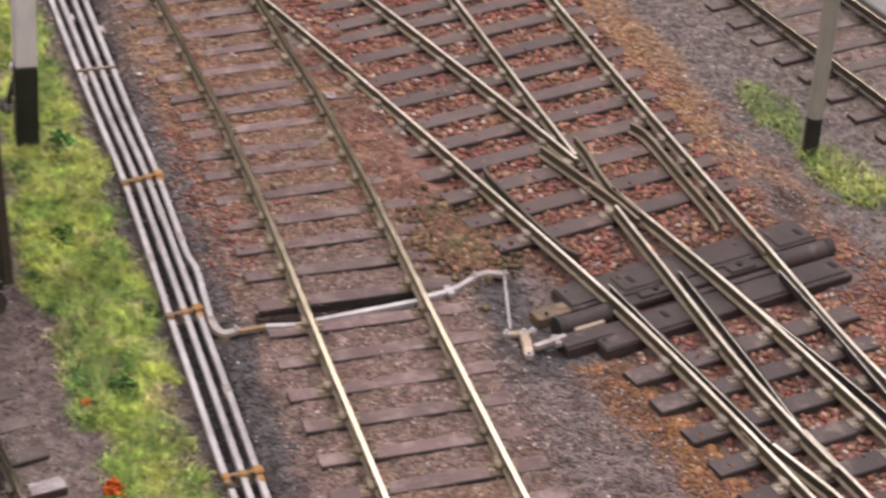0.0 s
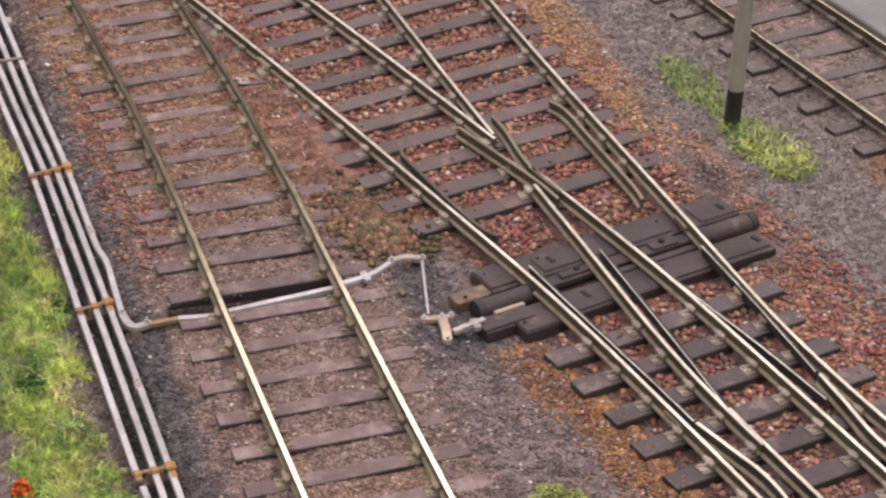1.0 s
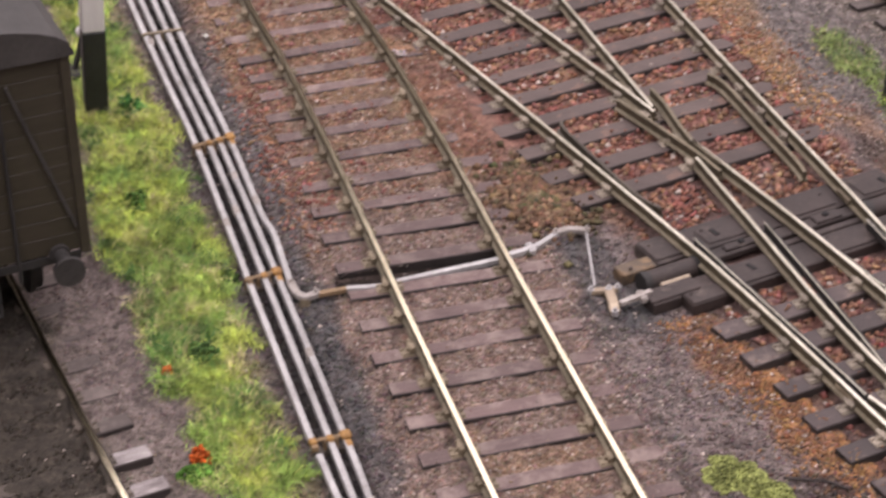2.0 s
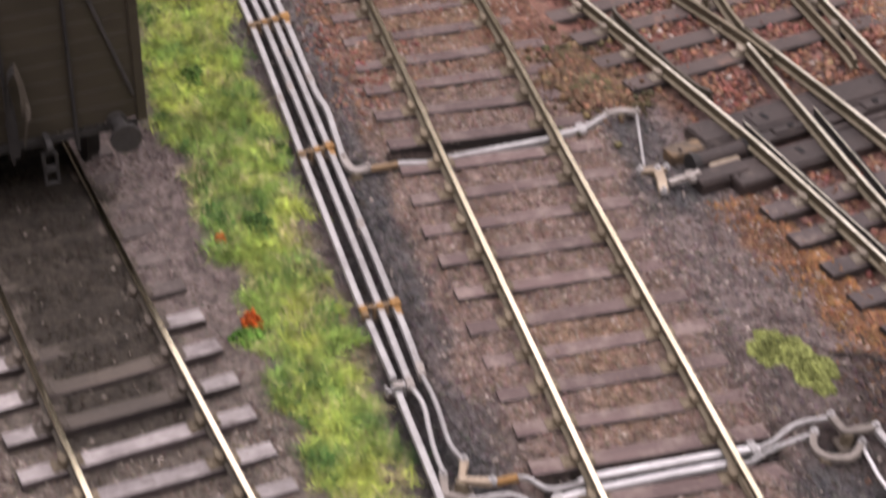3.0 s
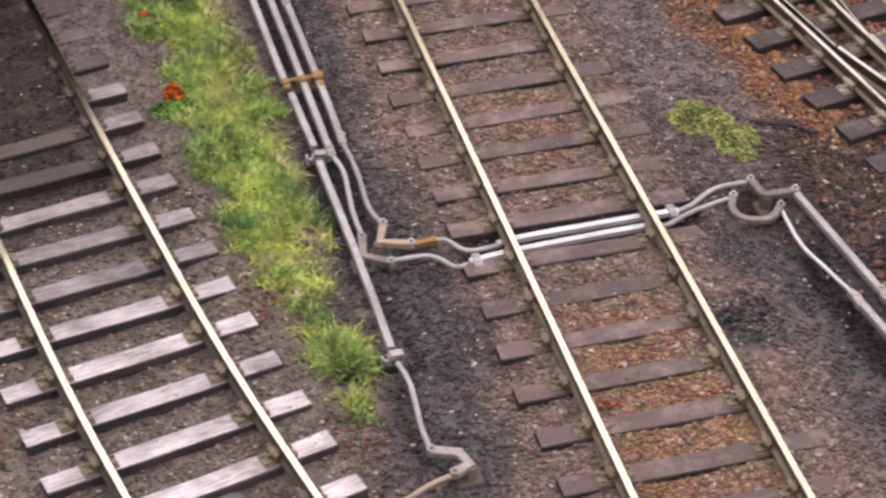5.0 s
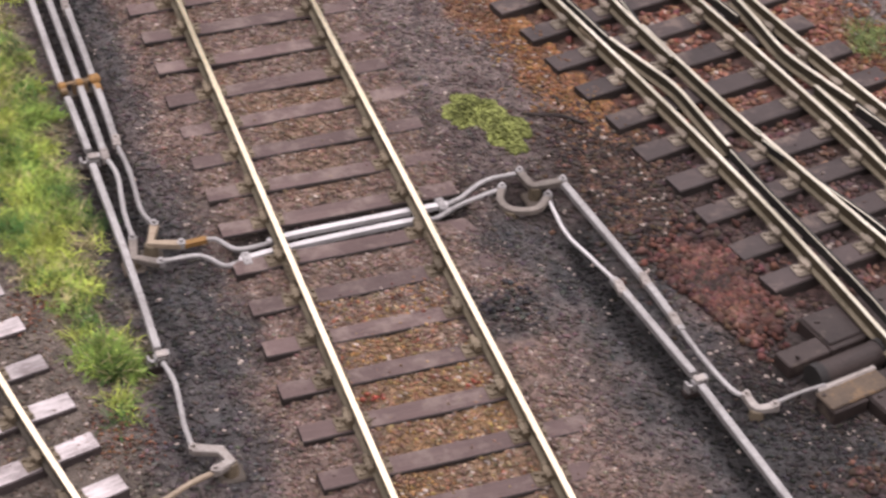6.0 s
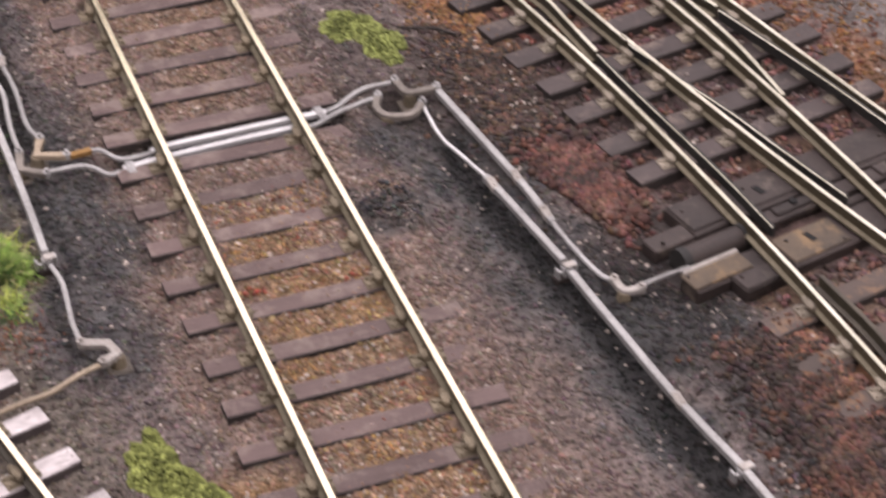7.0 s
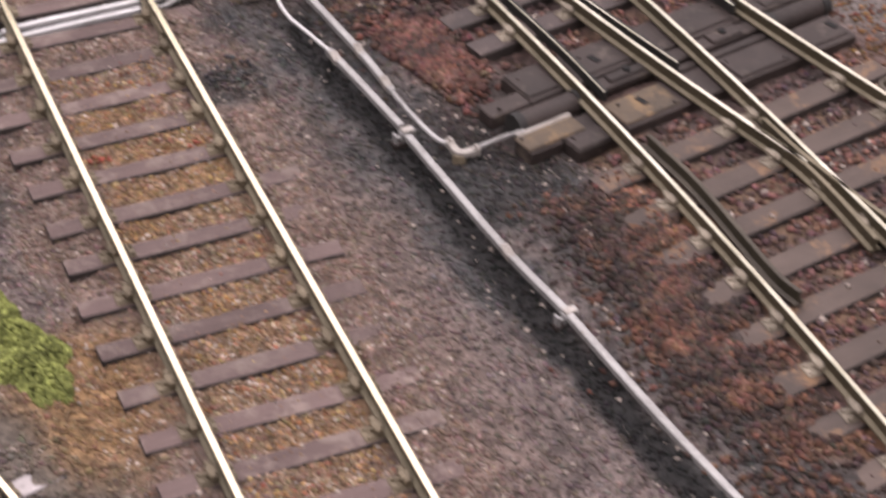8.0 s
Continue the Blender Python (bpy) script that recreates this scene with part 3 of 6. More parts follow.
    col = lay(band(xw, verge_l(yw) + 3, verge_r(yw) - 1, 3) * band(yw, -194, 330, 6), "turf", 0.8)
    col = lay(blob(xw, yw, -34, -294, 22, 28), "ochre", 0.95)
    # crank hollow, tinted near black for the shade inside it
    col = lay(blob(xw, yw, 44.5, -152.0, 5.5, 6.0), "soot_shade", 0.9)
    # the two gaps under the crossing rods: their deep shade is painted black
    col = lay(band(x, -31, 17.5, 1) * band(y, -5, 4.8, 1), "pit_shade")
    col = lay(band(x, -29, 31, 2) * band(y, -158, -147, 1), "pit_shade", 0.85)
    return col


def put_tint(me, cols):
    layer = me.attributes.new("tint", "FLOAT_COLOR", "POINT")
    data = np.ones((len(cols), 4), np.float32)
    data[:, :3] = cols
    layer.data.foreach_set("color", data.ravel())


def raw_mesh(name, verts, faces, material, cols=None, smooth=False):
    me = bpy.data.meshes.new(name)
    k = faces.shape[1]
    me.vertices.add(len(verts))
    me.vertices.foreach_set("co", (np.asarray(verts, np.float32) * MM).ravel())
    me.loops.add(faces.size)
    me.loops.foreach_set("vertex_index", faces.astype(np.int32).ravel())
    me.polygons.add(len(faces))
    me.polygons.foreach_set("loop_start", np.arange(0, faces.size, k, dtype=np.int32))
    me.update(calc_edges=True)
    me.validate()
    me.materials.append(material)
    if cols is not None:
        put_tint(me, cols)
    if smooth:
        me.shade_smooth()
    return me


def axis_marks(lo, hi, fine, reach):
    mid = np.arange(lo, hi + fine / 2, fine)
    out = np.geomspace(fine * 2, reach, 22)
    return np.concatenate([lo - out[::-1], mid, hi + out])


gx, gy = axis_marks(-170, 250, 1.5, 900), axis_marks(-400, 250, 1.5, 900)
X, Y = np.meshgrid(gx, gy)
Z = ground_height(X, Y)
idx = np.arange(X.size).reshape(X.shape)
quads = np.stack([idx[:-1, :-1], idx[:-1, 1:], idx[1:, 1:], idx[1:, :-1]], -1).reshape(-1, 4)
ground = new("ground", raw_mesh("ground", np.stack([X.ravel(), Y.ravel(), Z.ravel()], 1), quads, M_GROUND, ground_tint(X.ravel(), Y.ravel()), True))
tagged(ground, "brown and black ash ground with stained ballast", "ground", kind="structure")

# platform edge beyond the far track
bm = bmesh.new()
pts = along(FAR_L, -430, 330, 40.5, 0.0, 60)
sweep(bm, pts, ((0.0, -4.0), (0.0, 2.2), (0.6, 2.8), (420.0, 3.4), (420.0, -4.0)))
road = new("pavement", mesh_from("pavement", bm, M_SLAB))
tagged(road, "grey concrete hardstanding beside the far track", "pavement", kind="structure")


# ---- tracks ----
def fishplate(parent, x, y, turn):
    bm = bmesh.new()
    for s in (-1, 1):
        box(bm, s * 0.35, s * 0.95, -4.0, 4.0, 1.2, 2.2, 0.1)
        for k in (-2.6, -0.9, 0.9, 2.6):
            cyl(bm, s * 0.9 if s > 0 else -1.35, k, 1.7, 0.35, 0.45, "x", 6)
    return part("fishplate", bm, M_CHAIR, parent, at=at(x, y, SEAT, turn))


def lay_sleeper(parent, mesh, chair, x, y, turn, rails, rng, sink=0.0, name="sleeper"):
    sl = placed(name, mesh, parent, at(x, y, -sink, turn, rng.uniform(-0.8, 0.8), rng.uniform(-0.5, 0.5)))
    for off in rails:
        placed("chair", chair, sl, at(off, 0, 0, rng.uniform(-2, 2)))
    return sl


def main_track():
    t = thing("railway_track", label="dark brown sleepers with bright-topped rails, half buried in ballast", category="railway track")
    for shift in (-HEAD / 2 + 0.05, HEAD / 2 + 0.25):
        rail_part(along(MAIN, -430, 330, shift), t, side=M_RAILOLIVE)
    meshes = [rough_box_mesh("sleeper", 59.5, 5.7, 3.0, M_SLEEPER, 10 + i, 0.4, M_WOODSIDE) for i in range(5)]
    rng = random.Random(4)
    fronts = [141, 127, 113.2, 97.6, 84.2, 68.2, 51.9, 36.6, 20.8, 4.3, -10.3, -26.1, -42.0, -57.6, -73.5, -89.0, -103.8, -118.2, -133.0, -147.6,
              -162.9, -178.3, -193.7, -208.4, -223.2, -238.5, -252.6, -267.9, -282.8, -298.2, -313.4, -327.5]
    ys = [f + 2.85 for f in fronts]
    ys = [ys[0] + 15.3 * k for k in range(12, 0, -1)] + ys + [ys[-1] - 15.3 * k for k in range(1, 7)]
    for y in ys:
        turn = -math.degrees(math.atan(slope(MAIN, y))) + rng.uniform(-0.6, 0.6)
        lay_sleeper(t, rng.choice(meshes), CHAIR_RUST, float(MAIN(y)) + rng.uniform(-0.7, 0.7), y, turn, (-HEAD / 2, HEAD / 2), rng)
    for x, y in ((-HEAD / 2, -168.5), (HEAD / 2, -168.0)):
        fishplate(t, x, y, 0)
    return ys


MAIN_YS = main_track()


def near_track():
    t = thing("railway_track", label="bleached grey wooden sleepers carrying bright rails on ash", category="railway track")
    for k in (0.0, -HEAD):
        rail_part(along(NEAR_R, -430, 160, k), t, low=M_RAILGRIME)
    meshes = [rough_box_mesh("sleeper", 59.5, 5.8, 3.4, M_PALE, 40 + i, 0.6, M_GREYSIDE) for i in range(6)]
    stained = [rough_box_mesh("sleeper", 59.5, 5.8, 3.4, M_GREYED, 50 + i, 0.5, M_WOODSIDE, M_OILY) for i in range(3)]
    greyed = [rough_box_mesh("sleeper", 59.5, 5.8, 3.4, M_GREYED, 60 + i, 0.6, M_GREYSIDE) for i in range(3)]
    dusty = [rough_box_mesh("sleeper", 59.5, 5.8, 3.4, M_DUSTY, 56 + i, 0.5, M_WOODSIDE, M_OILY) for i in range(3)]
    rng = random.Random(9)
    out = []
    y = 126.4
    while y > -420:
        s = slope(NEAR_R, y)
        turn = -math.degrees(math.atan(s)) + 2.0 + rng.uniform(-0.8, 0.8)
        n = Vector((1.0, -s, 0)).normalized()
        c = Vector((float(NEAR_R(y)), y, 0)) - n * (HEAD / 2)
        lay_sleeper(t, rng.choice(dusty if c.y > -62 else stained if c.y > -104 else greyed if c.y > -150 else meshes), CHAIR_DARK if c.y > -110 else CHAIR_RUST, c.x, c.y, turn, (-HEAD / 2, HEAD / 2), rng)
        out.append((c.x, c.y, turn))
        y -= 14.72
    return out


NEAR_SLEEPERS = near_track()


def far_track():
    t = thing("railway_track", label="dark track sunk in grey gravel beside the hardstanding", category="railway track")
    for k in (0.0, HEAD):
        rail_part(along(FAR_L, -430, 330, k), t, profile=SLIM, low=M_RAILGRIME)
    meshes = [rough_box_mesh("sleeper", 59.5, 5.8, 3.0, M_DUSTY, 70 + i, 0.4, M_WOODSIDE) for i in range(4)]
    rng = random.Random(12)
    for i in range(46):
        y = 310 - 15.6 * i
        s = slope(FAR_L, y)
        n = Vector((1.0, -s, 0)).normalized()
        c = Vector((float(FAR_L(y)), y, 0)) + n * (HEAD / 2)
        lay_sleeper(t, rng.choice(meshes), CHAIR_DARK, c.x, c.y, -math.degrees(math.atan(s)), (-HEAD / 2, HEAD / 2), rng, 0.45)


far_track()


# ---- the interlaced turnout with its switch blades ----
def timber_turn(y):
    return float(np.interp(y, (-380, -300, -250, -150, -20, 100, 240), (10.5, 11.6, 12.4, 11.4, 12.5, 12.5, 14)))


TIMBER_STARTS = [226, 210.5, 195, 179.5, 163.5, 147.5, 130.5, 113.5, 97.0, 81.5, 66.2, 50.6, 34.3, 19.1, -57.9, -72.8, -88.2, -103.5, -118.7, -133.8, -149.1, -163.8, -178.0, -193.4, -207.2,
                 -269.6, -285.2, -300.4, -315.6, -330.8, -346.6, -361.8, -377, -391, -406]
TIMBERS = []


def turnout():
    t = thing("turnout", label="interlaced turnout of worn rails and blades on long dark timbers", category="turnout")
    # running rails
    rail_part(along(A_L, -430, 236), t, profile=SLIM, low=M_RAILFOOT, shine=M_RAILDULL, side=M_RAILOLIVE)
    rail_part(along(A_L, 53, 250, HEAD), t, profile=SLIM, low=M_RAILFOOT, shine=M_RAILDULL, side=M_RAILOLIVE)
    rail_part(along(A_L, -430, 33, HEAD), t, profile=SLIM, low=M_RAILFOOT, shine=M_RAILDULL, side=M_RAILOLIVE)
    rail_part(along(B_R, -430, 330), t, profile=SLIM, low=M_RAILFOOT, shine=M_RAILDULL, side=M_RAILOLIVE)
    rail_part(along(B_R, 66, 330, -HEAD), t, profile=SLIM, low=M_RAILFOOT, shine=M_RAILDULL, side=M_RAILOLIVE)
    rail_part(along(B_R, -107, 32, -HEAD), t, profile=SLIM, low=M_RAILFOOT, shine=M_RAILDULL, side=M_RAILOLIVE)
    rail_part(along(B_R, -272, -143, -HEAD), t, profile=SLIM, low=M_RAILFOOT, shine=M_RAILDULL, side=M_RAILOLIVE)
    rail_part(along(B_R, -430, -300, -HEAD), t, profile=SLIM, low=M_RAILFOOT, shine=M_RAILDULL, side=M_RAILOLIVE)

    def bent(points, label, name="switch_blade", blade=True):
        p = rounded([(x, y, SEAT) for x, y in points], 4)
        if blade:
            rail_part(p, t, label, name, BLADE, BLADE_TOP, (), M_RAILDULL, side=M_BLACK)
        elif label.startswith("dark"):
            rail_part(p, t, label, name, SLIM, (), RAIL_TOP + RAIL_FOOT, low=M_RAILGRIME)
        elif name in ("check_rail", "wing_rail"):
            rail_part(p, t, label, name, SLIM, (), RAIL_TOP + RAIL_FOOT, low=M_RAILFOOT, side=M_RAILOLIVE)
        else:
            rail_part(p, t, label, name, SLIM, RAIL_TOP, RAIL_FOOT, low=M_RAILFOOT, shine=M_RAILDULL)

    # thin blades, then the heavier bent rails that carry on from them
    bent([(72.6, -13), (79.0, -48), (84.9, -79), (88.2, -98)], "thin planed switch blade")
    bent([(88.2, -99), (92.2, -112), (96.0, -125), (97.2, -138), (98.5, -155)], "bent knuckle rail", "knuckle_rail", False)
    bent([(98.6, -156), (100.6, -176), (105.4, -214), (107.4, -238)], "thin planed switch blade")
    bent([(95.4, -11), (97.2, -49), (98.2, -74), (98.7, -94)], "thin planed switch blade")
    bent([(98.7, -95.5), (101.2, -112), (105.0, -136), (108.0, -153)], "bent knuckle rail", "knuckle_rail", False)
    bent([(108.1, -154.5), (112.8, -171.7), (118.9, -191), (124.0, -212), (129.4, -233)], "thin planed switch blade")
    bent([(105.4, -14), (111.0, -38), (119.1, -70), (125.5, -99)], "thin planed switch blade")
    bent([(124.6, -18), (126.6, -48), (127.6, -68), (128.4, -87)], "thin planed switch blade")
    bent([(128.5, -88.5), (129.3, -103), (130.0, -119), (133.5, -133), (137.3, -146)], "bent knuckle rail", "knuckle_rail", False)
    bent([(137.4, -147.5), (143.0, -168), (149.0, -191), (154.4, -215)], "thin planed switch blade")
    bent([(130.7, -136.6), (133.0, -152), (134.4, -168), (134.6, -190)], "short crossing point rail", "point_rail", False)
    # check and wing rails
    bent([(56.8, 64), (56.4, 58), (61.2, 30), (65.4, 12), (68.8, 5)], "dark check rail", "check_rail", False)
    bent([(112.4, 80), (115.2, 72), (116.6, 46), (118.0, 20), (117.6, 12)], "dusty tan check rail", "check_rail", False)
    bent([(78.4, 72), (83.0, 58), (88.0, 42), (91.2, 31), (93.4, 20)], "bent wing rail", "wing_rail", False)
    bent([(91.2, 76), (92.0, 66), (91.6, 50), (92.4, 38), (95.5, 24)], "bent wing rail", "wing_rail", False)
    bent([(109.0, -258), (109.6, -263), (111.4, -280), (112.0, -312), (113.6, -322)], "dark check rail", "check_rail", False)
    bent([(137.2, -262), (138.6, -276), (141.0, -290), (145.8, -312)], "bent wing rail", "wing_rail", False)
    bent([(133.6, -264), (136.6, -276), (138.0, -290), (138.2, -312)], "bent wing rail", "wing_rail", False)
    bent([(173.0, -258), (170.0, -262), (174.5, -282), (184.0, -312), (189.0, -322)], "dark check rail", "check_rail", False)
    for x, y, turn in ((125.1, -1.5, 3), (31.0, 138, 14), (84.5, -93.5, 10)):
        fishplate(t, x, y, turn)
    # timbers
    rng = random.Random(21)
    for i, y0 in enumerate(TIMBER_STARTS):
        turn = timber_turn(y0)
        d = Vector((math.cos(radians(turn)), math.sin(radians(turn)), 0))
        x0 = float(A_L(y0)) - 13.2 + rng.uniform(-1, 1)
        length = 40.0
        for _ in range(8):
            end = Vector((x0, y0, 0)) + d * length
            length += (float(B_R(end.y)) + 13.0 - end.x) / d.x
        length += rng.uniform(-2, 2)
        if y0 > 170:
            x0, length = x0 + 24, length - 24
        wide = 7.0
        c = Vector((x0, y0, 0)) + d * (length / 2) + Vector((-d.y, d.x, 0)) * (wide / 2)
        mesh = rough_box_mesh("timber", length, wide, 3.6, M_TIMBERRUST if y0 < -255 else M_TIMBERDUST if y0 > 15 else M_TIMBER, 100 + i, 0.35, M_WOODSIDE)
        ob = placed("timber", mesh, t, at(c.x, c.y, 0, turn, rng.uniform(-0.5, 0.5), rng.uniform(-0.2, 0.2)))
        TIMBERS.append((c.x, c.y, turn, length, wide))
        inv = ob.matrix_basis.inverted()
        for f, shift in ((A_L, 0.0), (A_L, HEAD), (B_R, -HEAD), (B_R, 0.0)):
            y = c.y
            for _ in range(6):
                p = along(f, y - 1, y + 1, shift, 0)[1]
                u = (p.x - c.x) * d.x + (p.y - c.y) * d.y
                y += (c.y + u * d.y) - p.y
            if shift == -HEAD and -145 < y < -105:
                continue
            if f is A_L and shift == 0.0 and y > 200:
                continue
            s = slope(f, y)
            placed("chair", CHAIR_TAN, ob, at(u, 0, 0, -math.degrees(math.atan(s)) - turn))
    return t


turnout()


# ---- facing point locks: iron-covered timbers, lock bars and cylinders ----
def point_lock(x, y, turn, left, right, tan_cover):
    t = thing("facing_point_lock", x, y, 0, turn, "dark iron point lock cover with cylinders across the timbers", "point lock", "facing point locks")

    def plate(name, u0, u1, v0, v1, z0, z1, material=M_PLATE, label="", bevel=0.3):
        bm = bmesh.new()
        box(bm, u0, u1, v0, v1, z0, z1, bevel)
        return part(name, bm, material, t, label)

    tan = M_TANPLATE if tan_cover else M_PLATE
    tan_label = "rust-dusted cover plate" if tan_cover else ""
    plate("upper_timber", left + 9.5, right - 2, 3.6, 16.4, -3.6, 0.15)
    plate("upper_timber", left - 2.2, left + 9.3, 3.6, 9.4, -3.6, 0.1, M_PLATE if tan_cover else M_TANPLATE, "" if tan_cover else "ochre-stained timber end")
    plate("lower_timber", left - 3, left + 6.5, -13.7, -7.0, -3.6, 0.15)
    plate("lower_timber", left + 6.7, left + 22, -19.2, -7.0, -3.6, 0.1)
    plate("lower_timber", left + 22.2, right - 5, -18.2, -6.8, -3.6, 0.12)
    plate("cover_plate", left - 3.2, left + 13.5, -13.0, -6.8, 0.1, 0.85, tan, tan_label)
    plate("cover_plate", left + 6.9, left + 21, -19.0, -13.2, 0.1, 0.6)
    plate("cover_strip", left - 2 if tan_cover else left + 4, left + 14, -6.9, -5.4, -1.2, 0.9, M_CRANK if tan_cover else M_TANCRANK, "pale dusty strip")
    plate("cover_plate", left + 9.8, left + 19, 5.0, 16.0, 0.1, 0.8)
    plate("cover_plate", -27.5, -10.5, -17.2, -7.4, 0.1, 0.75, tan, tan_label)
    plate("cover_plate", 8, 24, -17.2, -8.4, 0.1, 0.8)
    plate("cover_plate", 26, right - 6, -16.5, -8.0, 0.1, 0.7)
    plate("cover_plate", -22, 0, 5.0, 13.4, 0.1, 0.7)
    plate("cover_plate", 8, 24, 5.0, 13.4, 0.1, 0.75)
    plate("cover_plate", 34, right - 2.6, 4.6, 15.0, 0.1, 0.7)
    plate("lock_bar", -24, 30, -2.4, 2.4, -1.6, 0.5)
    plate("lock_bar", -6, 28, -6.0, -3.6, -1.6, 0.1)
    plate("lock_bar", 11.8, 21.2, -2.0, 2.2, 0.5, 1.3)
    plate("lock_bar", -20, -8, -1.2, 1.8, 0.5, 1.3)
    # slots are solid blocks, coloured black for the shade inside an opening
    for u, v in ((-17.2, 9.4), (44.0, 8.8), (-18.6, -11.4), (42.0, -11.8)):
        bm = bmesh.new()
        box(bm, u - 0.75, u + 0.75, v - 1.7, v + 1.7, 0.2, 0.92, 0.0, Matrix.Translation((u, v, 0)) @ Matrix.Rotation(radians(8), 4, "Z") @ Matrix.Translation((-u, -v, 0)))
        part("slot", bm, M_HOLE, t, "black slot")
    for u in (16.4, -13.8):
        bm = bmesh.new()
        cyl(bm, u, 0.6, 1.25, 1.0, 0.6, seg=12)
        part("bolt", bm, M_HOLE, t, "black bolt head")
    for u, v in ((left + 1, 5.0), (left + 12, 12.6), (left - 2.0, -8.4), (left + 8.6, -14.6), (-24.4, -9.8), (-12.2, -16.2), (-20, 12), (22.4, 11.4), (9.4, -9.6), (22.6, -16)):
        bm = bmesh.new()
        cyl(bm, u, v, 0.4, 0.5, 0.75, seg=6)
        part("bolt", bm, M_PLATE, t)
    for u in (left + 1.5, 30.0):
        bm = bmesh.new()
        cyl(bm, u, -1.4, -0.9, 3.2, 18.0, "x", 24)
        drum = part("cylinder", bm, M_PLATE, t, "dark iron lock cylinder")
        for e in (u - 1.0, u + 16.6):
            bm = bmesh.new()
            cyl(bm, e, -1.4, -0.9, 3.45, 2.2, "x", 24)
            part("end_cap", bm, M_BLACK, drum, "black end cap")
    return t


point_lock(100.0, -12.0, 13.0, -50.0, 50.0, False)
point_lock(131.8, -225.2, 12.0, -50.0, 50.0, True)

# ---- point rodding ----
SQUARE = ((-0.9, -0.8), (-0.9, 0.6), (-0.7, 0.8), (0.7, 0.8), (0.9, 0.6), (0.9, -0.8))
ROUND = tuple((0.64 * math.cos(radians(a)), 0.64 * math.sin(radians(a))) for a in range(0, 360, 45))
SLENDER = tuple((0.5 * math.cos(radians(a)), 0.5 * math.sin(radians(a))) for a in range(0, 360, 45))
THIN = tuple((0.42 * math.cos(radians(a)), 0.42 * math.sin(radians(a))) for a in range(0, 360, 60))
FLAT = ((-1.15, -0.55), (-1.15, 0.4), (-0.95, 0.6), (0.95, 0.6), (1.15, 0.4), (1.15, -0.55))
BAR = ((-0.85, -0.6), (-0.85, 0.58), (-0.78, 0.65), (0.78, 0.65), (0.85, 0.58), (0.85, -0.6))


def rod(points, label, profile=SQUARE, material=M_STEEL, joints=(), group="point rods", curve=4, name="point_rod"):
    x0, y0 = points[0][0], points[0][1]
    t = thing(name, x0, y0, 0, label=label, category="rod", group=group)
    rng = random.Random(int(abs(x0 * 10 + y0)))
    pts = [(x - x0, y - y0, z) for x, y, z in points]
    bm = bmesh.new()
    path = rounded(pts, curve)
    path = [p + Vector((rng.uniform(-0.05, 0.05), 0, rng.uniform(-0.05, 0.05))) for p in path]
    sweep(bm, path, profile)
    part("bar", bm, material, t)
    for jx, jy, jz in joints:
        bm = bmesh.new()
        box(bm, -1.05, 1.05, -2.4, 2.4, -0.9, 0.95, 0.3)
        cyl(bm, 0, -1.2, 0.8, 0.4, 0.45, seg=8)
        cyl(bm, 0, 1.2, 0.8, 0.4, 0.45, seg=8)
        part("joint", bm, M_CRANK if jz > 0.35 else M_STEEL, t, at=at(jx - x0, jy - y0, jz, rng.uniform(-4, 4)))
    return t


Z = 0.4
GREY = "grey steel point rod running beside the track"
rod([(-64.4, 330, Z), (-61.0, 226, Z), (-58.1, 140, Z), (-55.9, 86, Z), (-55.4, 7, Z), (-54.7, -71, Z)], GREY, joints=((-58.1, 163, Z), (-55.6, 40, Z)))
rod([(-54.2, -78, Z), (-53.4, -103, Z)], GREY)
rod([(-53.7, -110, Z + 0.3), (-53.0, -147, Z), (-53.1, -184, Z)], GREY)
rod([(-60.8, 330, Z), (-57.3, 226, Z), (-54.3, 140, Z), (-52.0, 87.5, Z), (-50.8, 7.5, Z), (-50.1, -72, Z), (-49.9, -108, Z)], GREY,
    joints=((-56.0, 212, Z), (-51.4, 46, Z), (-49.9, -106, Z)))
rod([(-49.9, -107, Z), (-48.6, -115, Z), (-50.0, -131, Z), (-50.1, -141, Z)], "thin bent grey rod leading to a crank", ROUND)
rod([(-56.4, 330, Z), (-52.9, 225, Z), (-50.6, 140, Z), (-48.4, 88.6, Z), (-47.0, 8.3, Z), (-46.0, -72, Z), (-46.1, -103, Z)], GREY,
    joints=((-48.0, 66, Z), (-46.6, -33, Z), (-46.0, -101, Z)))
rod([(-46.1, -102, Z), (-45.4, -115, Z), (-45.9, -131, Z), (-44.3, -138.6, Z)], "thin bent grey rod leading to a crank", ROUND)
rod([(-52.2, 330, Z), (-48.9, 223, Z), (-46.7, 140, Z), (-44.9, 90, Z), (-44.5, 43, Z), (-43.3, 31, Z), (-43.8, 14, Z), (-44.1, 3.5, Z)], GREY,
    joints=((-46.8, 200, Z), (-44.6, 50, Z)))
rod([(-52.9, -189, Z), (-51.9, -197, Z), (-52.9, -210, Z), (-52.8, -218.4, Z)], "bent grey rod leading to a crank", ROUND)
# crossings below the rails
rod([(-38.5, -4.8, 0.3), (-29.5, -4.3, 0.2)], "brown-rusted rod end by the crank", BAR, M_RUSTBROWN)
rod([(-29.5, -4.4, 0.2), (-19.6, -5.4, -0.2), (-14.3, -4.4, -0.2), (15.5, -1.6, -0.2), (19.8, -0.4, 0.0), (28.3, 1.4, 0.2), (36.5, 6.0, 0.5)],
    "light steel rod passing below the rails", SQUARE, M_STEEL, joints=((27.0, 1.0, 0.2),))
rod([(-39.6, -148.1, 0.4), (-33.5, -147.7, 0.5)], "ochre-rusted rod end by the crank", BAR, M_RUSTY)
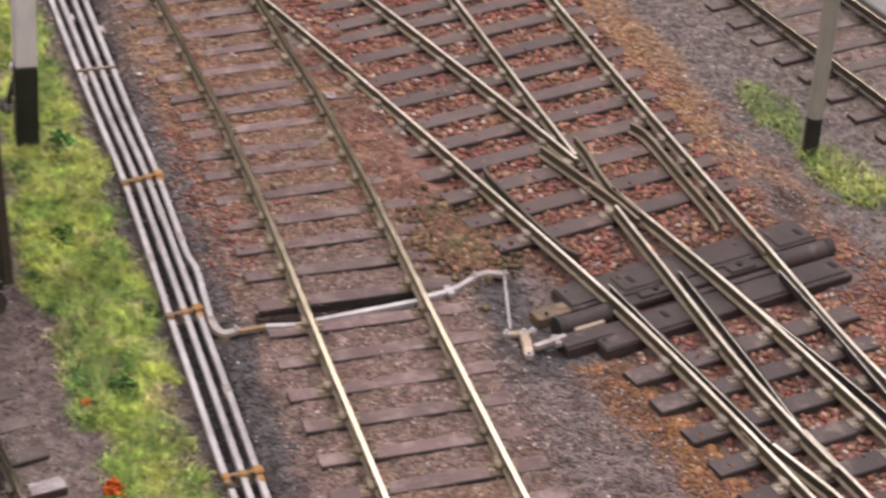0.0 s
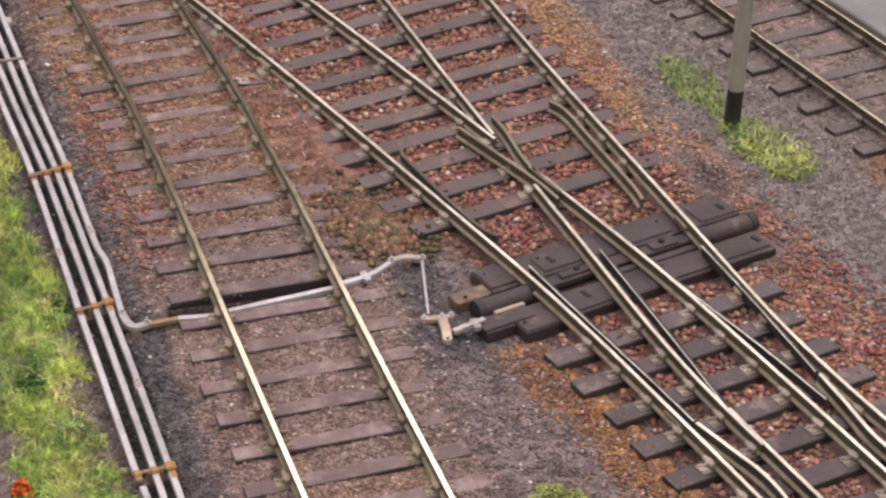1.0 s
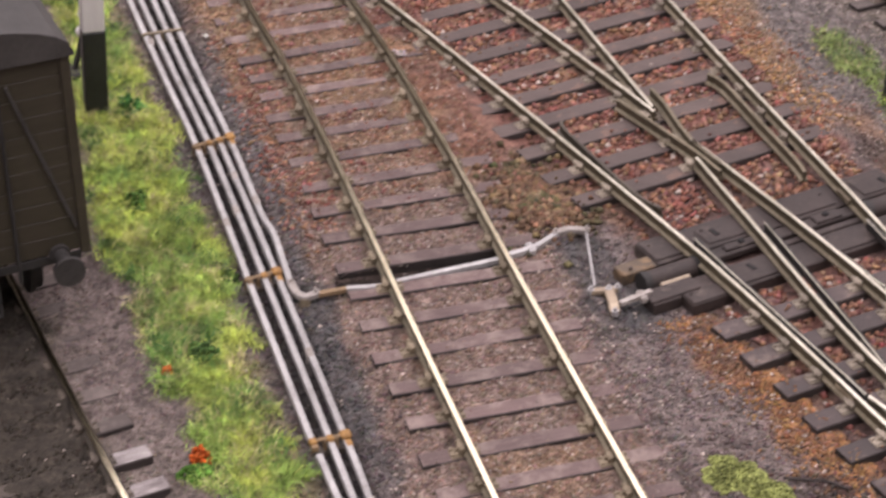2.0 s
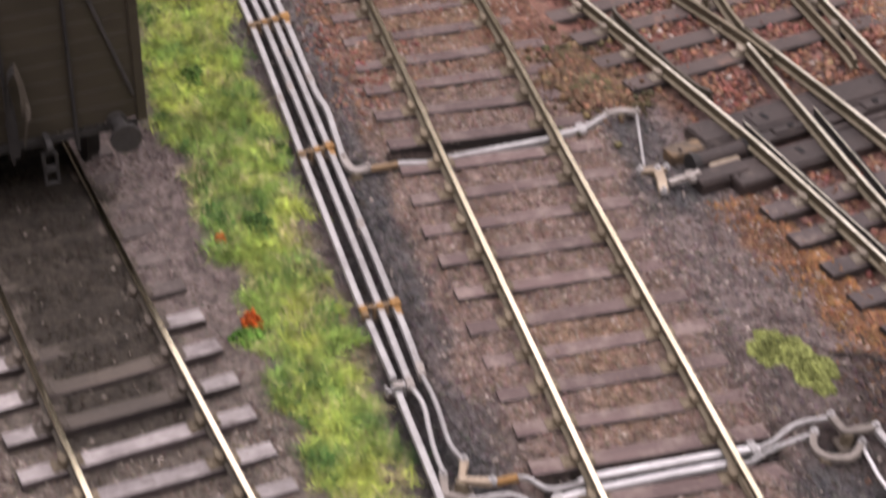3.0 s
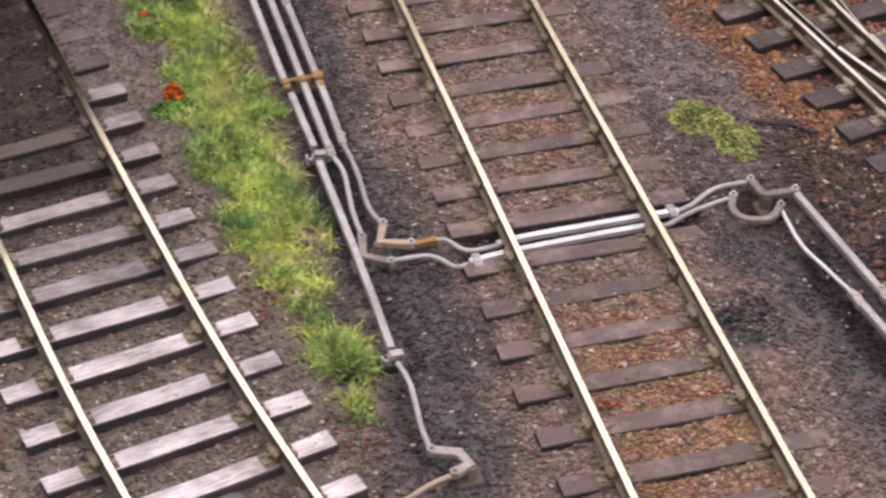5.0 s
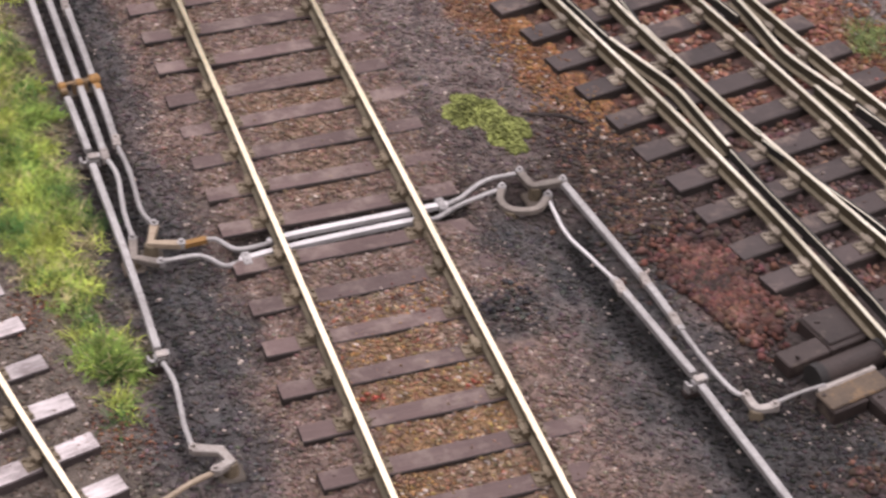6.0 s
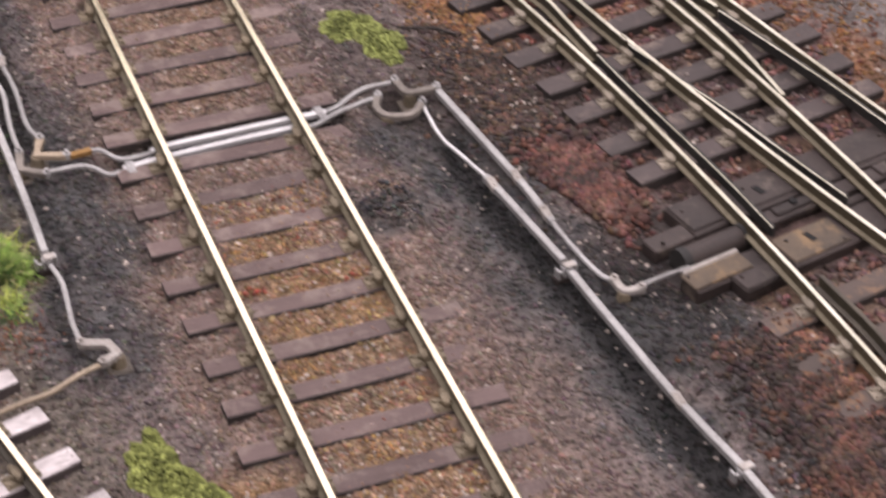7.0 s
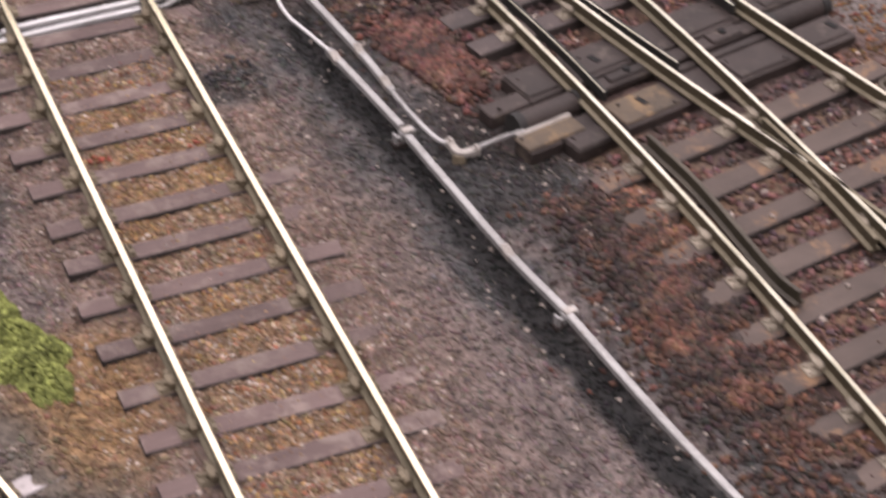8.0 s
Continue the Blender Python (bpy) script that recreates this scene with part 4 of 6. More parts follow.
rod([(-33.5, -147.7, 0.4), (-31.0, -148.4, 0.3), (-27.4, -152.6, -0.3), (-21.6, -152.6, -0.6), (-17, -151.9, -0.6)], "bent grey rod leading below the rails", ROUND)
rod([(-19.5, -152.0, -0.55), (-13.6, -151.0, -0.55), (14.9, -150.5, -0.55), (26.0, -150.9, -0.3)], "bright steel bar passing below the rails", BAR, M_BRIGHT, joints=((24.5, -150.9, -0.3),))
rod([(26.0, -150.9, -0.2), (30.0, -149.8, 0.2), (37.5, -145.4, 0.5), (46.6, -145.1, 0.6)], "bent grey rod leading to a crank", ROUND)
rod([(-45.6, -152.6, 0.3), (-36.3, -153.4, 0.4), (-31.6, -158.2, -0.1), (-27.1, -157.2, -0.6)], "bent grey rod leading below the rails", ROUND)
rod([(-27.6, -157.0, -0.45), (-14.0, -155.5, -0.45), (15.7, -154.5, -0.45), (18.6, -154.6, -0.4)], "bright steel bar passing below the rails", BAR, M_BRIGHT, joints=((-26, -157.3, -0.45),))
rod([(18.4, -154.6, -0.4), (21.5, -155.6, -0.2), (27.4, -153.2, 0.2), (33.6, -151.4, 0.4), (40.3, -150.1, 0.6)], "bent grey rod leading to a crank", ROUND)
# beyond the main track
rod([(45.2, 4.6, 0.8), (38.2, -24.0, 0.8)], "thin dull steel link between two cranks", THIN, M_STEEL)
rod([(42.4, -34.2, 0.6), (47.6, -32.9, 0.9), (52.3, -31.7, 1.1)], "pale drive rod at the point lock", BAR, M_CRANK, joints=((49.5, -32.4, 0.4),))
rod([(55.6, -152.0, Z), (60.4, -193.5, Z), (61.8, -214, Z)], "grey steel point rod beside black cinders", joints=((60.5, -194, Z), (61.6, -210, Z)))
rod([(61.8, -214, Z), (62.6, -225, Z), (64.3, -235.5, Z), (66.4, -239.2, Z)], "bent grey rod leading to a crank", ROUND)
rod([(49.9, -157.2, Z), (49.3, -171.5, Z), (51.6, -182.5, Z), (53.6, -191, Z)], "thin bright bent rod leaving a crank", SLENDER, M_BRIGHT)
rod([(53.6, -191.5, Z), (58.4, -228.5, Z)], "grey steel point rod beside black cinders", joints=((54.0, -195, Z),))
rod([(58.4, -233, Z), (62.7, -281, Z), (66.3, -305, Z)], "grey steel point rod beside black cinders", joints=((62.8, -281.5, Z),))
rod([(66.4, -306.5, Z), (70.1, -342.3, Z), (75.5, -382, Z), (82, -430, Z)], "grey steel point rod beside black cinders")
rod([(67.0, -243.4, 0.6), (72.0, -243.0, 0.7), (78.0, -241.8, 0.8), (84.4, -241.2, 0.9)], "grey drive rod at the point lock", SLENDER, M_STEEL)
rod([(-49.8, -227.0, 0.5), (-56.0, -228.7, 0.2), (-62.5, -231.8, 0.0), (-69.2, -232.8, -0.3), (-78, -234.6, -0.8), (-95, -238.2, -1.0), (-118, -243, -1.0)], "rust-brown rod crossing below the bleached track", ROUND, M_TANCRANK)


def stool(x, y, turn, width, rods, yellow, group="rodding stools"):
    """A roller stool: base, side posts, a thin tie bar, and over each rod a shoe with its stained sleeve."""
    t = thing("rodding_stool", x, y, 0, turn, "ochre rusted roller stool straddling the point rods" if yellow else "dull brown roller stool straddling the point rods", "rod stool", group)
    m = M_RUSTY if yellow else M_CHAIR
    w = width / 2
    bm = bmesh.new()
    box(bm, -w - 0.8, w + 0.8, -1.3, 1.3, -3.4, -1.6, 0.2)
    part("base", bm, M_CHAIRDARK, t)
    n = len(rods) + 1
    for i in range(n):
        bm = bmesh.new()
        box(bm, -0.45, 0.45, -0.9, 0.9, -1.8, 1.4, 0.12)
        part("post", bm, M_RUSTBROWN if yellow else m, t, at=at(-w + width * i / (n - 1), 0, 0))
    bm = bmesh.new()
    box(bm, -w - 0.7, w + 0.7, -0.6, 0.6, 1.25, 1.9, 0.2)
    part("top_bar", bm, M_RUSTBROWN if yellow else m, t)
    rng = random.Random(int(abs(y)))
    for i, rx in enumerate(rods):
        u = (rx - x) / math.cos(radians(turn))
        bm = bmesh.new()
        cyl(bm, u - 0.9, 0, -1.0, 0.6, 1.8, "x", 10)
        part("roller", bm, M_STEEL, t)
        if not yellow:
            continue
        last = i == len(rods) - 1
        k = 1.25 if last else 0.95
        bm = bmesh.new()
        box(bm, -1.15 * k, 1.15 * k, -1.3 * k, 1.3 * k, 0.9, 2.3 if last else 2.0, 0.45)
        part("shoe", bm, M_RUSTY if last else rng.choice((M_RUSTY, M_RUSTBROWN)), t, at=at(u, 0, 0, 4 - turn))
        bm = bmesh.new()
        y0, y1 = -(rng.uniform(4.0, 5.5) if last else rng.uniform(1.6, 2.6)), rng.uniform(1.4, 2.2)
        box(bm, -0.95, 0.95, y0, y1, -0.4, 1.27, 0.3)
        part("sleeve", bm, M_RUSTY if last else M_RUSTBROWN, t, "ochre-stained sleeve" if last else "brown-stained sleeve", at=at(u, 0, 0, 4 - turn))


stool(-53.4, 168.1, 1, 12.6, (-58.2, -54.4, -50.6, -46.4), False)
stool(-50.6, 88.3, 14, 13.0, (-55.9, -52.0, -48.4, -44.9), True)
stool(-51.0, 7.8, 12, 10.4, (-55.4, -50.8, -47.0), True)
stool(-50.0, -72.6, 3, 9.6, (-54.6, -50.1, -46.0), True)


def single_stool(x, y, turn, group="single rod stools"):
    t = thing("rod_guide", x, y, 0, turn, "small grey rod guide with two pins in black cinders", "rod guide", group)
    bm = bmesh.new()
    box(bm, -3.8, 1.8, -1.2, 1.2, -3.6, -1.4, 0.2)
    part("base", bm, M_PLATE, t)
    for u in (-3.0, -1.4, 1.5):
        bm = bmesh.new()
        box(bm, u - 0.3, u + 0.3, -1.0, 1.0, -1.6, 0.8 if u < 0 else 1.5, 0.1)
        part("cheek", bm, M_STEEL, t)
    bm = bmesh.new()
    cyl(bm, -2.8, 0, -0.4, 0.35, 4.4, "x", 8)
    part("pin", bm, M_BRIGHT, t)
    bm = bmesh.new()
    box(bm, -1.3, 1.5, -1.1, 1.1, 1.0, 1.6, 0.2)
    part("cap", bm, M_CRANK, t)


single_stool(-53.0, -106.5, -4)
single_stool(-52.8, -186.6, 2)
single_stool(58.7, -231.0, 6)
single_stool(66.7, -305.6, 8)


def crank(points, label, material=M_CRANK, z=0.6, pivot=1, wide=1.0, bend=5):
    """A cast crank bent through a few marks, with pins at its ends and a pivot post."""
    px, py = points[pivot]
    t = thing("angle_crank", px, py, 0, label=label, category="crank", group="point rod cranks")
    bm = bmesh.new()
    path = rounded([(x - px, y - py, z) for x, y in points], bend)
    sweep(bm, path, [(u * wide, v * 1.2) for u, v in FLAT])
    part("arm", bm, material, t)
    for x, y in (points[0], points[-1]):
        bm = bmesh.new()
        cyl(bm, x - px, y - py, z - 0.7, 1.05, 1.6, seg=12)
        cyl(bm, x - px, y - py, z + 1.0, 0.5, 0.7, seg=8)
        part("pin", bm, M_CRANK if material is M_CRANK else M_STEEL, t)
    bm = bmesh.new()
    cyl(bm, 0, 0, -3.6, 2.0, 3.4 + z, seg=14, r2=1.5)
    part("pivot_post", bm, M_CHAIR, t)
    bm = bmesh.new()
    box(bm, -2.8, 2.8, -2.8, 2.8, -4.0, -2.4, 0.4)
    part("base_plate", bm, M_CHAIRDARK, t)
    return t


crank([(-44.1, 2.4), (-43.6, -2.6), (-41.8, -5.4), (-38.4, -4.8)], "pale grey angle crank beside the rods", pivot=2, wide=1.05)
crank([(36.5, 6.2), (41.0, 6.8), (45.4, 4.7)], "dull pale crank among black cinders", z=0.8)
crank([(36.4, -26.2), (41.4, -27.0), (44.0, -27.0)], "tan angle crank by the point lock", M_TANCRANK, 0.7, 1, 0.9, 1)
crank([(41.4, -27.0), (40.6, -33.0), (39.4, -38.4)], "tan angle crank by the point lock", M_TANCRANK, 0.7, 1, 1.2)
crank([(-44.2, -138.8), (-46.6, -145.6), (-39.6, -148.1)], "tan angle crank on the black cess", M_TANCRANK, 0.7, 1, 0.95, 1)
crank([(-50.1, -141.5), (-51.4, -148.6), (-45.6, -152.6)], "brown-grey angle crank below the long rod", M_DULLCRANK, -0.3, 1, 0.95, 1)
crank([(-52.8, -219.0), (-47.4, -221.2), (-46.2, -225.2), (-49.8, -227.0)], "pale grey crank at the rod's end", z=0.7, pivot=2, wide=1.1, bend=1)
crank([(46.6, -145.1), (47.2, -149.6), (48.4, -151.8), (55.6, -151.8)], "brown-grey crank in a dug-out hollow", M_DULLCRANK, z=0.9, pivot=2, wide=0.9)
crank([(40.3, -150.2), (38.2, -155.0), (39.6, -159.4), (45.4, -161.0), (49.9, -156.9)], "brown-grey hooped crank in a dug-out hollow", M_DULLCRANK, z=0.9, pivot=2, wide=0.8)
crank([(66.4, -239.2), (67.0, -243.6), (71.0, -244.2)], "pale grey crank beside black cinders", z=0.7, wide=0.85)


# ---- posts ----
def signal_post(x, y, side, lean, black, height, square, upper, label):
    t = thing("signal_post", x, y, 0, label=label, category="post")
    t.matrix_basis = at(x, y, -1.5, 0, 0, lean)
    bm = bmesh.new()
    if square:
        box(bm, -side / 2, side / 2, -side / 2, side / 2, 0, black, 0.35)
    else:
        cyl(bm, 0, 0, 0, side / 2, black, seg=20, r2=side / 2 * 0.97)
    part("painted_base", bm, M_TAR, t, "black tarred base")
    k = 0.97
    bm = bmesh.new()
    if square:
        box(bm, -side / 2 * k, side / 2 * k, -side / 2 * k, side / 2 * k, black, height, 0.35)
    else:
        cyl(bm, 0, 0, black, side / 2 * k, height - black, seg=20, r2=side / 2 * 0.9)
    part("shaft", bm, upper, t)
    bm = bmesh.new()
    box(bm, -side * 0.6, side * 0.6, -side * 0.6, side * 0.6, height, height + 2, 0.5)
    part("cap", bm, M_TAR, t)
    return t


signal_post(-82.8, 122.4, 7.4, 3.0, 31.0, 150, True, M_WHITE, "white square post with a black base among grass")
signal_post(166.6, 55.6, 5.6, 2.0, 14.0, 140, False, M_POSTGREY, "slim grey post with a black base among grass")


def lever():
    t = thing("hand_lever", -86.0, 150.0, 0, 20, "small white-painted hand lever beside the post", "lever")
    bm = bmesh.new()
    box(bm, -3, 3, -5, 5, -3, 1.5, 0.5)
    part("base", bm, M_BLACK, t)
    bm = bmesh.new()
    box(bm, -0.8, 0.8, -0.8, 0.8, 1.0, 20, 0.3, Matrix.Rotation(radians(18), 4, "Y"))
    part("handle", bm, M_BLACK, t)
    for z, r in ((14, 2.3), (20, 2.6)):
        bm = bmesh.new()
        bmesh.ops.create_icosphere(bm, subdivisions=2, radius=r, matrix=Matrix.Translation((z * 0.31, 0, z)))
        part("weight", bm, M_WHITE, t, "white weight", True)


lever()


# ---- goods van on the bleached track ----
def goods_van(x, y, turn):
    t = thing("goods_van", x, y, 4.5, turn, "weathered brown planked goods van with round buffers, standing on track", "railway van")
    half, length, floor_z, top = 28.6, 124.0, 22.8, 82.0
    bm = bmesh.new()
    box(bm, -half + 1.2, half - 1.2, 1.4, length - 1.4, floor_z, top)
    part("body_core", bm, M_VANDARK, t)
    for i in range(11):
        z0 = floor_z + 0.4 + i * 5.33
        for y0, y1 in ((0.3, 1.5), (length - 1.5, length - 0.3)):
            bm = bmesh.new()
            box(bm, -half + 1.5, half - 1.5, y0, y1, z0, z0 + 5.26, 0.12)
            part("end_plank", bm, M_VAN, t)
        for s in (-1, 1):
            bm = bmesh.new()
            box(bm, s * (half - 1.3), s * half, 1.6, length - 1.6, z0, z0 + 5.26, 0.12)
            part("side_plank", bm, M_VAN, t)
    for s in (-1, 1):
        bm = bmesh.new()
        box(bm, s * (half - 2.4), s * (half + 0.4), -0.5, 2.0, floor_z - 1, top, 0.25)
        part("corner_post", bm, M_VAN, t)
        bm = bmesh.new()
        box(bm, s * 9 - 0.45, s * 9 + 0.45, -0.9, 0.5, floor_z - 6, top, 0.15)
        part("end_stanchion", bm, M_BLACK, t)
        a, b = Vector((s * (half - 3), -0.35, floor_z + 8)), Vector((s * 11.5, -0.35, top - 6))
        d = b - a
        m = Matrix.Translation((a + b) / 2) @ Matrix.Rotation(math.atan2(d.x, d.z), 4, "Y")
        bm = bmesh.new()
        box(bm, -0.5, 0.5, -0.4, 0.4, -d.length / 2, d.length / 2, 0.15, m)
        part("diagonal_strap", bm, M_VANDARK, t, "dark iron strap")
        bm = bmesh.new()
        box(bm, s * 15.5, s * 17.5, 2, length - 2, 19.5, 27.0, 0.2)
        part("solebar", bm, M_VANDARK, t)
    for y0, out in ((0.0, -1), (length, 1)):
        bm = bmesh.new()
        box(bm, -half + 2.5, half - 2.5, y0 - 0.2, y0 + 0.2, 20.4, 23.0, 0.1)
        part("headstock", bm, M_BLACK, t)
        for s in (-1, 1):
            bm = bmesh.new()
            base = y0 + out * 1.2
            for r, a0, a1 in ((2.9, 0, 1.2), (2.1, 1.0, 6.4), (1.2, 6.0, 9.4)):
                lo, hi = sorted((base + out * a0, base + out * a1))
                cyl(bm, s * 20, lo, 24.0, r, hi - lo, "y", 18)
            bufs = part("buffer", bm, M_VANDARK, t)
            bm = bmesh.new()
            lo, hi = sorted((base + out * 9.2, base + out * 10.6))
            cyl(bm, s * 20, lo, 24.0, 4.3, hi - lo, "y", 26)
            part("buffer_head", bm, M_VANDARK, bufs, "round dark grey buffer head")
        bm = bmesh.new()
        lo, hi = sorted((y0 + out * 1.0, y0 + out * 5.5))
        box(bm, -0.8, 0.8, lo, hi, 22.8, 25.0, 0.2)
        cyl(bm, -0.8, y0 + out * 5.6, 23.0, 2.0, 1.6, "x", 12)
        part("draw_hook", bm, M_BLACK, t)
        bm = bmesh.new()
        for k in range(2):
            z0 = 19.6 - k * 4.0
            for x0, x1, za, zb in ((-2.2, -1.3, -4.4, 1.2), (1.3, 2.2, -4.4, 1.2), (-2.2, 2.2, 0.4, 1.3), (-2.2, 2.2, -4.8, -3.9)):
                box(bm, x0, x1, y0 + out * 5.2 - 0.5, y0 + out * 5.2 + 0.5, z0 + za, z0 + zb, 0.25)
        part("coupling", bm, M_BLACK, t)
        bm = bmesh.new()
        k = out * 1.15
        sweep(bm, rounded([(7.5 * k, y0 + out * 2.6, 21), (7.6 * k, y0 + out * 3.0, 34), (7.2 * k, y0 + out * 3.2, 44), (5.4 * k, y0 + out * 3.6, 47.5)], 6), [(u * 2.4, v * 2.4) for u, v in ROUND])
        pipe = part("brake_pipe", bm, M_BLACK, t, "black upright brake pipe")
        bm = bmesh.new()
        sweep(bm, rounded([(5.4 * k, y0 + out * 3.6, 47.5), (4.4 * k, y0 + out * 4.4, 42), (4.2 * k, y0 + out * 4.8, 32), (5.2 * k, y0 + out * 4.4, 25)], 6), [(u * 2.3, v * 2.3) for u, v in ROUND])
        part("hose", bm, M_RAILGRIME, pipe, "grey rubber hose")
    for yc in (25.0, 99.0):
        bm = bmesh.new()
        cyl(bm, -22, yc, 10.8, 1.3, 44, "x", 12)
        axle = part("axle", bm, M_WHEEL, t)
        for s in (-1, 1):
            bm = bmesh.new()
            cyl(bm, s * 16.4 - 1.6, yc, 10.8, 10.8, 3.2, "x", 32)
            cyl(bm, s * 14.8 - 0.6, yc, 10.8, 11.9, 1.2, "x", 32)
            part("wheel", bm, M_BLACK, axle, "grimy black wheel")
            bm = bmesh.new()
            box(bm, s * 18.4, s * 19.4, yc - 5, yc + 5, 6, 20, 0.2)
            box(bm, s * 18.6, s * 21.6, yc - 2.6, yc + 2.6, 8.2, 13.6, 0.5)
            part("axlebox", bm, M_VANDARK, t)
    bm = bmesh.new()
    path = [Vector((0, yy, 0)) for yy in (-1.5, length + 1.5)]
    prof = [(half + 1.5, top), (half + 1.5, top + 1.2)] + [((half + 1.5) * math.cos(radians(a)), top + 1.2 + 9.5 * math.sin(radians(a))) for a in range(15, 180, 15)] + [(-half - 1.5, top + 1.2), (-half - 1.5, top)]
    sweep(bm, path, prof)
    part("roof", bm, M_VANDARK, t)
    return t


goods_van(-128.4, -8.5, 8.1)


# ---- loose stone between the bleached rails ----
def stone(x, y, r):
    bm = bmesh.new()
    bmesh.ops.create_icosphere(bm, subdivisions=3, radius=1.0)
    for v in bm.verts:
        k = 1 + 0.35 * noise.noise(v.co * 1.7 + Vector((3, 1, 7))) + 0.12 * noise.noise(v.co * 5)
        v.co = Vector((v.co.x * r * 1.2 * k, v.co.y * r * 0.8 * k, v.co.z * r * 0.62 * k))
    t = new("stone", mesh_from("stone", bm, M_STONE, True))
    t.matrix_basis = at(x, y, 0.6, 15)
    tagged(t, "dark grey lump of stone lying on a sleeper", "stone")


stone(-100.8, -227.5, 6.6)


# ---- vegetation ----
def blades(name, xs, ys, hues, lengths, label, seed, lean=(0.5, 1.45), wide=0.17):
    """Bent grass fibres, three rows of two points each."""
    rng = np.random.default_rng(seed)
    n = len(xs)
    az = rng.uniform(0, 2 * np.pi, n)
    le = rng.uniform(*lean, n)
    ln = lengths
    zs = ground_height(xs, ys)
    side = np.stack([-np.sin(az + rng.normal(0, 0.6, n)), np.cos(az), np.zeros(n)], 1)
    root = np.stack([xs, ys, zs - 0.2], 1)
    d1 = np.stack([np.cos(az) * np.sin(le * 0.6), np.sin(az) * np.sin(le * 0.6), np.cos(le * 0.6)], 1)
    d2 = np.stack([np.cos(az) * np.sin(le * 1.35), np.sin(az) * np.sin(le * 1.35), np.cos(le * 1.35)], 1)
    mid = root + d1 * (ln * 0.5)[:, None]
    tip = mid + d2 * (ln * 0.5)[:, None]
    w = rng.uniform(0.7, 1.3, n)[:, None] * wide
    v = np.stack([root - side * w, root + side * w, mid - side * w * 0.8, mid + side * w * 0.8, tip - side * w * 0.3, tip + side * w * 0.3], 1).reshape(-1, 3)
    base = np.arange(n)[:, None] * 6
    f = np.concatenate([base + np.array([[0, 1, 3, 2]]), base + np.array([[2, 3, 5, 4]])])
    ob = new(name, raw_mesh(name, v, f, M_GRASS, np.repeat(hues, 6, axis=0)))
    return tagged(ob, label, "grass", kind="stuff")


LIME, LEAF, DEEP, STRAW = (0.43, 0.50, 0.095), (0.235, 0.36, 0.075), (0.07, 0.155, 0.04), (0.46, 0.39, 0.21)


def grass_hues(xs, ys, rng, seed, lime=0.5):
    n = len(xs)
    big = 0.55 * rough_noise(xs, ys, 9, seed) + 0.45 * rough_noise(xs, ys, 3.6, seed + 9) + rng.normal(0, 0.16, n)
    low = 0.6 * rough_noise(xs, ys, 6.5, seed + 1) + 0.4 * rough_noise(xs, ys, 2.8, seed + 5) + rng.normal(0, 0.08, n)
    k = step(big, 0.86 - lime, 1.14 - lime)[:, None]
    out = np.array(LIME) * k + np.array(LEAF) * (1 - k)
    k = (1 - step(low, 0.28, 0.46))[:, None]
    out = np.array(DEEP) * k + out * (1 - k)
    out = np.where((rng.random(n) < 0.13)[:, None], STRAW, out)
    return out * rng.uniform(0.7, 1.45, n)[:, None]


rng = np.random.default_rng(31)
gx0 = rng.uniform(-100, -54, 190000)
gy0 = rng.uniform(-204, 260, 190000)
edge_l, edge_r = verge_l(gy0), verge_r(gy0) - 2.5 * step(-gy0, 150, 185)
thick = rough_noise(gx0, gy0, 9, 41) * 0.6 + rough_noise(gx0, gy0, 4, 43) * 0.4
inner = np.minimum(gx0 - edge_l, edge_r - gx0) + 9 * (rough_noise(gx0, gy0, 8, 47) - 0.5)
keep = (inner > 0) & (rng.random(190000) < np.clip(0.12 + inner / 11, 0, 1) * np.clip(thick * 3.1 - 0.65, 0.1, 1))
gx0, gy0 = gx0[keep], gy0[keep]
# undergrowth at 0.6 of the grass colour: shade between tufts painted in
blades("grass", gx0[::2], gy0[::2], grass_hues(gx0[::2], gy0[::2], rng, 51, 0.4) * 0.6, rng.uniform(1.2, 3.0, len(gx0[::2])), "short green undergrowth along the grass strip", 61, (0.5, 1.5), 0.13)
pick = rng.permutation(len(gx0))[:2400]
hair = 34
tx, ty = np.repeat(gx0[pick], hair), np.repeat(gy0[pick], hair)
hue = np.repeat(grass_hues(gx0[pick], gy0[pick], rng, 51, 0.52), hair, axis=0) * rng.uniform(0.8, 1.2, (len(tx), 1))
tall = np.repeat(rng.uniform(2.4, 6.2, len(pick)), hair) * rng.uniform(0.55, 1.15, len(tx))
blades("grass", tx + rng.normal(0, 1.5, len(tx)), ty + rng.normal(0, 1.5, len(tx)), hue, tall, "bright green and yellow tufted grass strip", 62, (0.5, 1.7), 0.105)


pick = rng.permutation(len(gx0))[:2600]
hue = np.array((0.50, 0.53, 0.15)) * rng.uniform(0.5, 1.15, (2600, 1)) + np.array((0.10, 0.04, 0.06)) * rng.random((2600, 1))
blades("grass", gx0[pick], gy0[pick], hue, rng.uniform(3.2, 6.4, 2600), "long pale yellow strands lying over the grass strip", 63, (0.75, 1.75), 0.10)


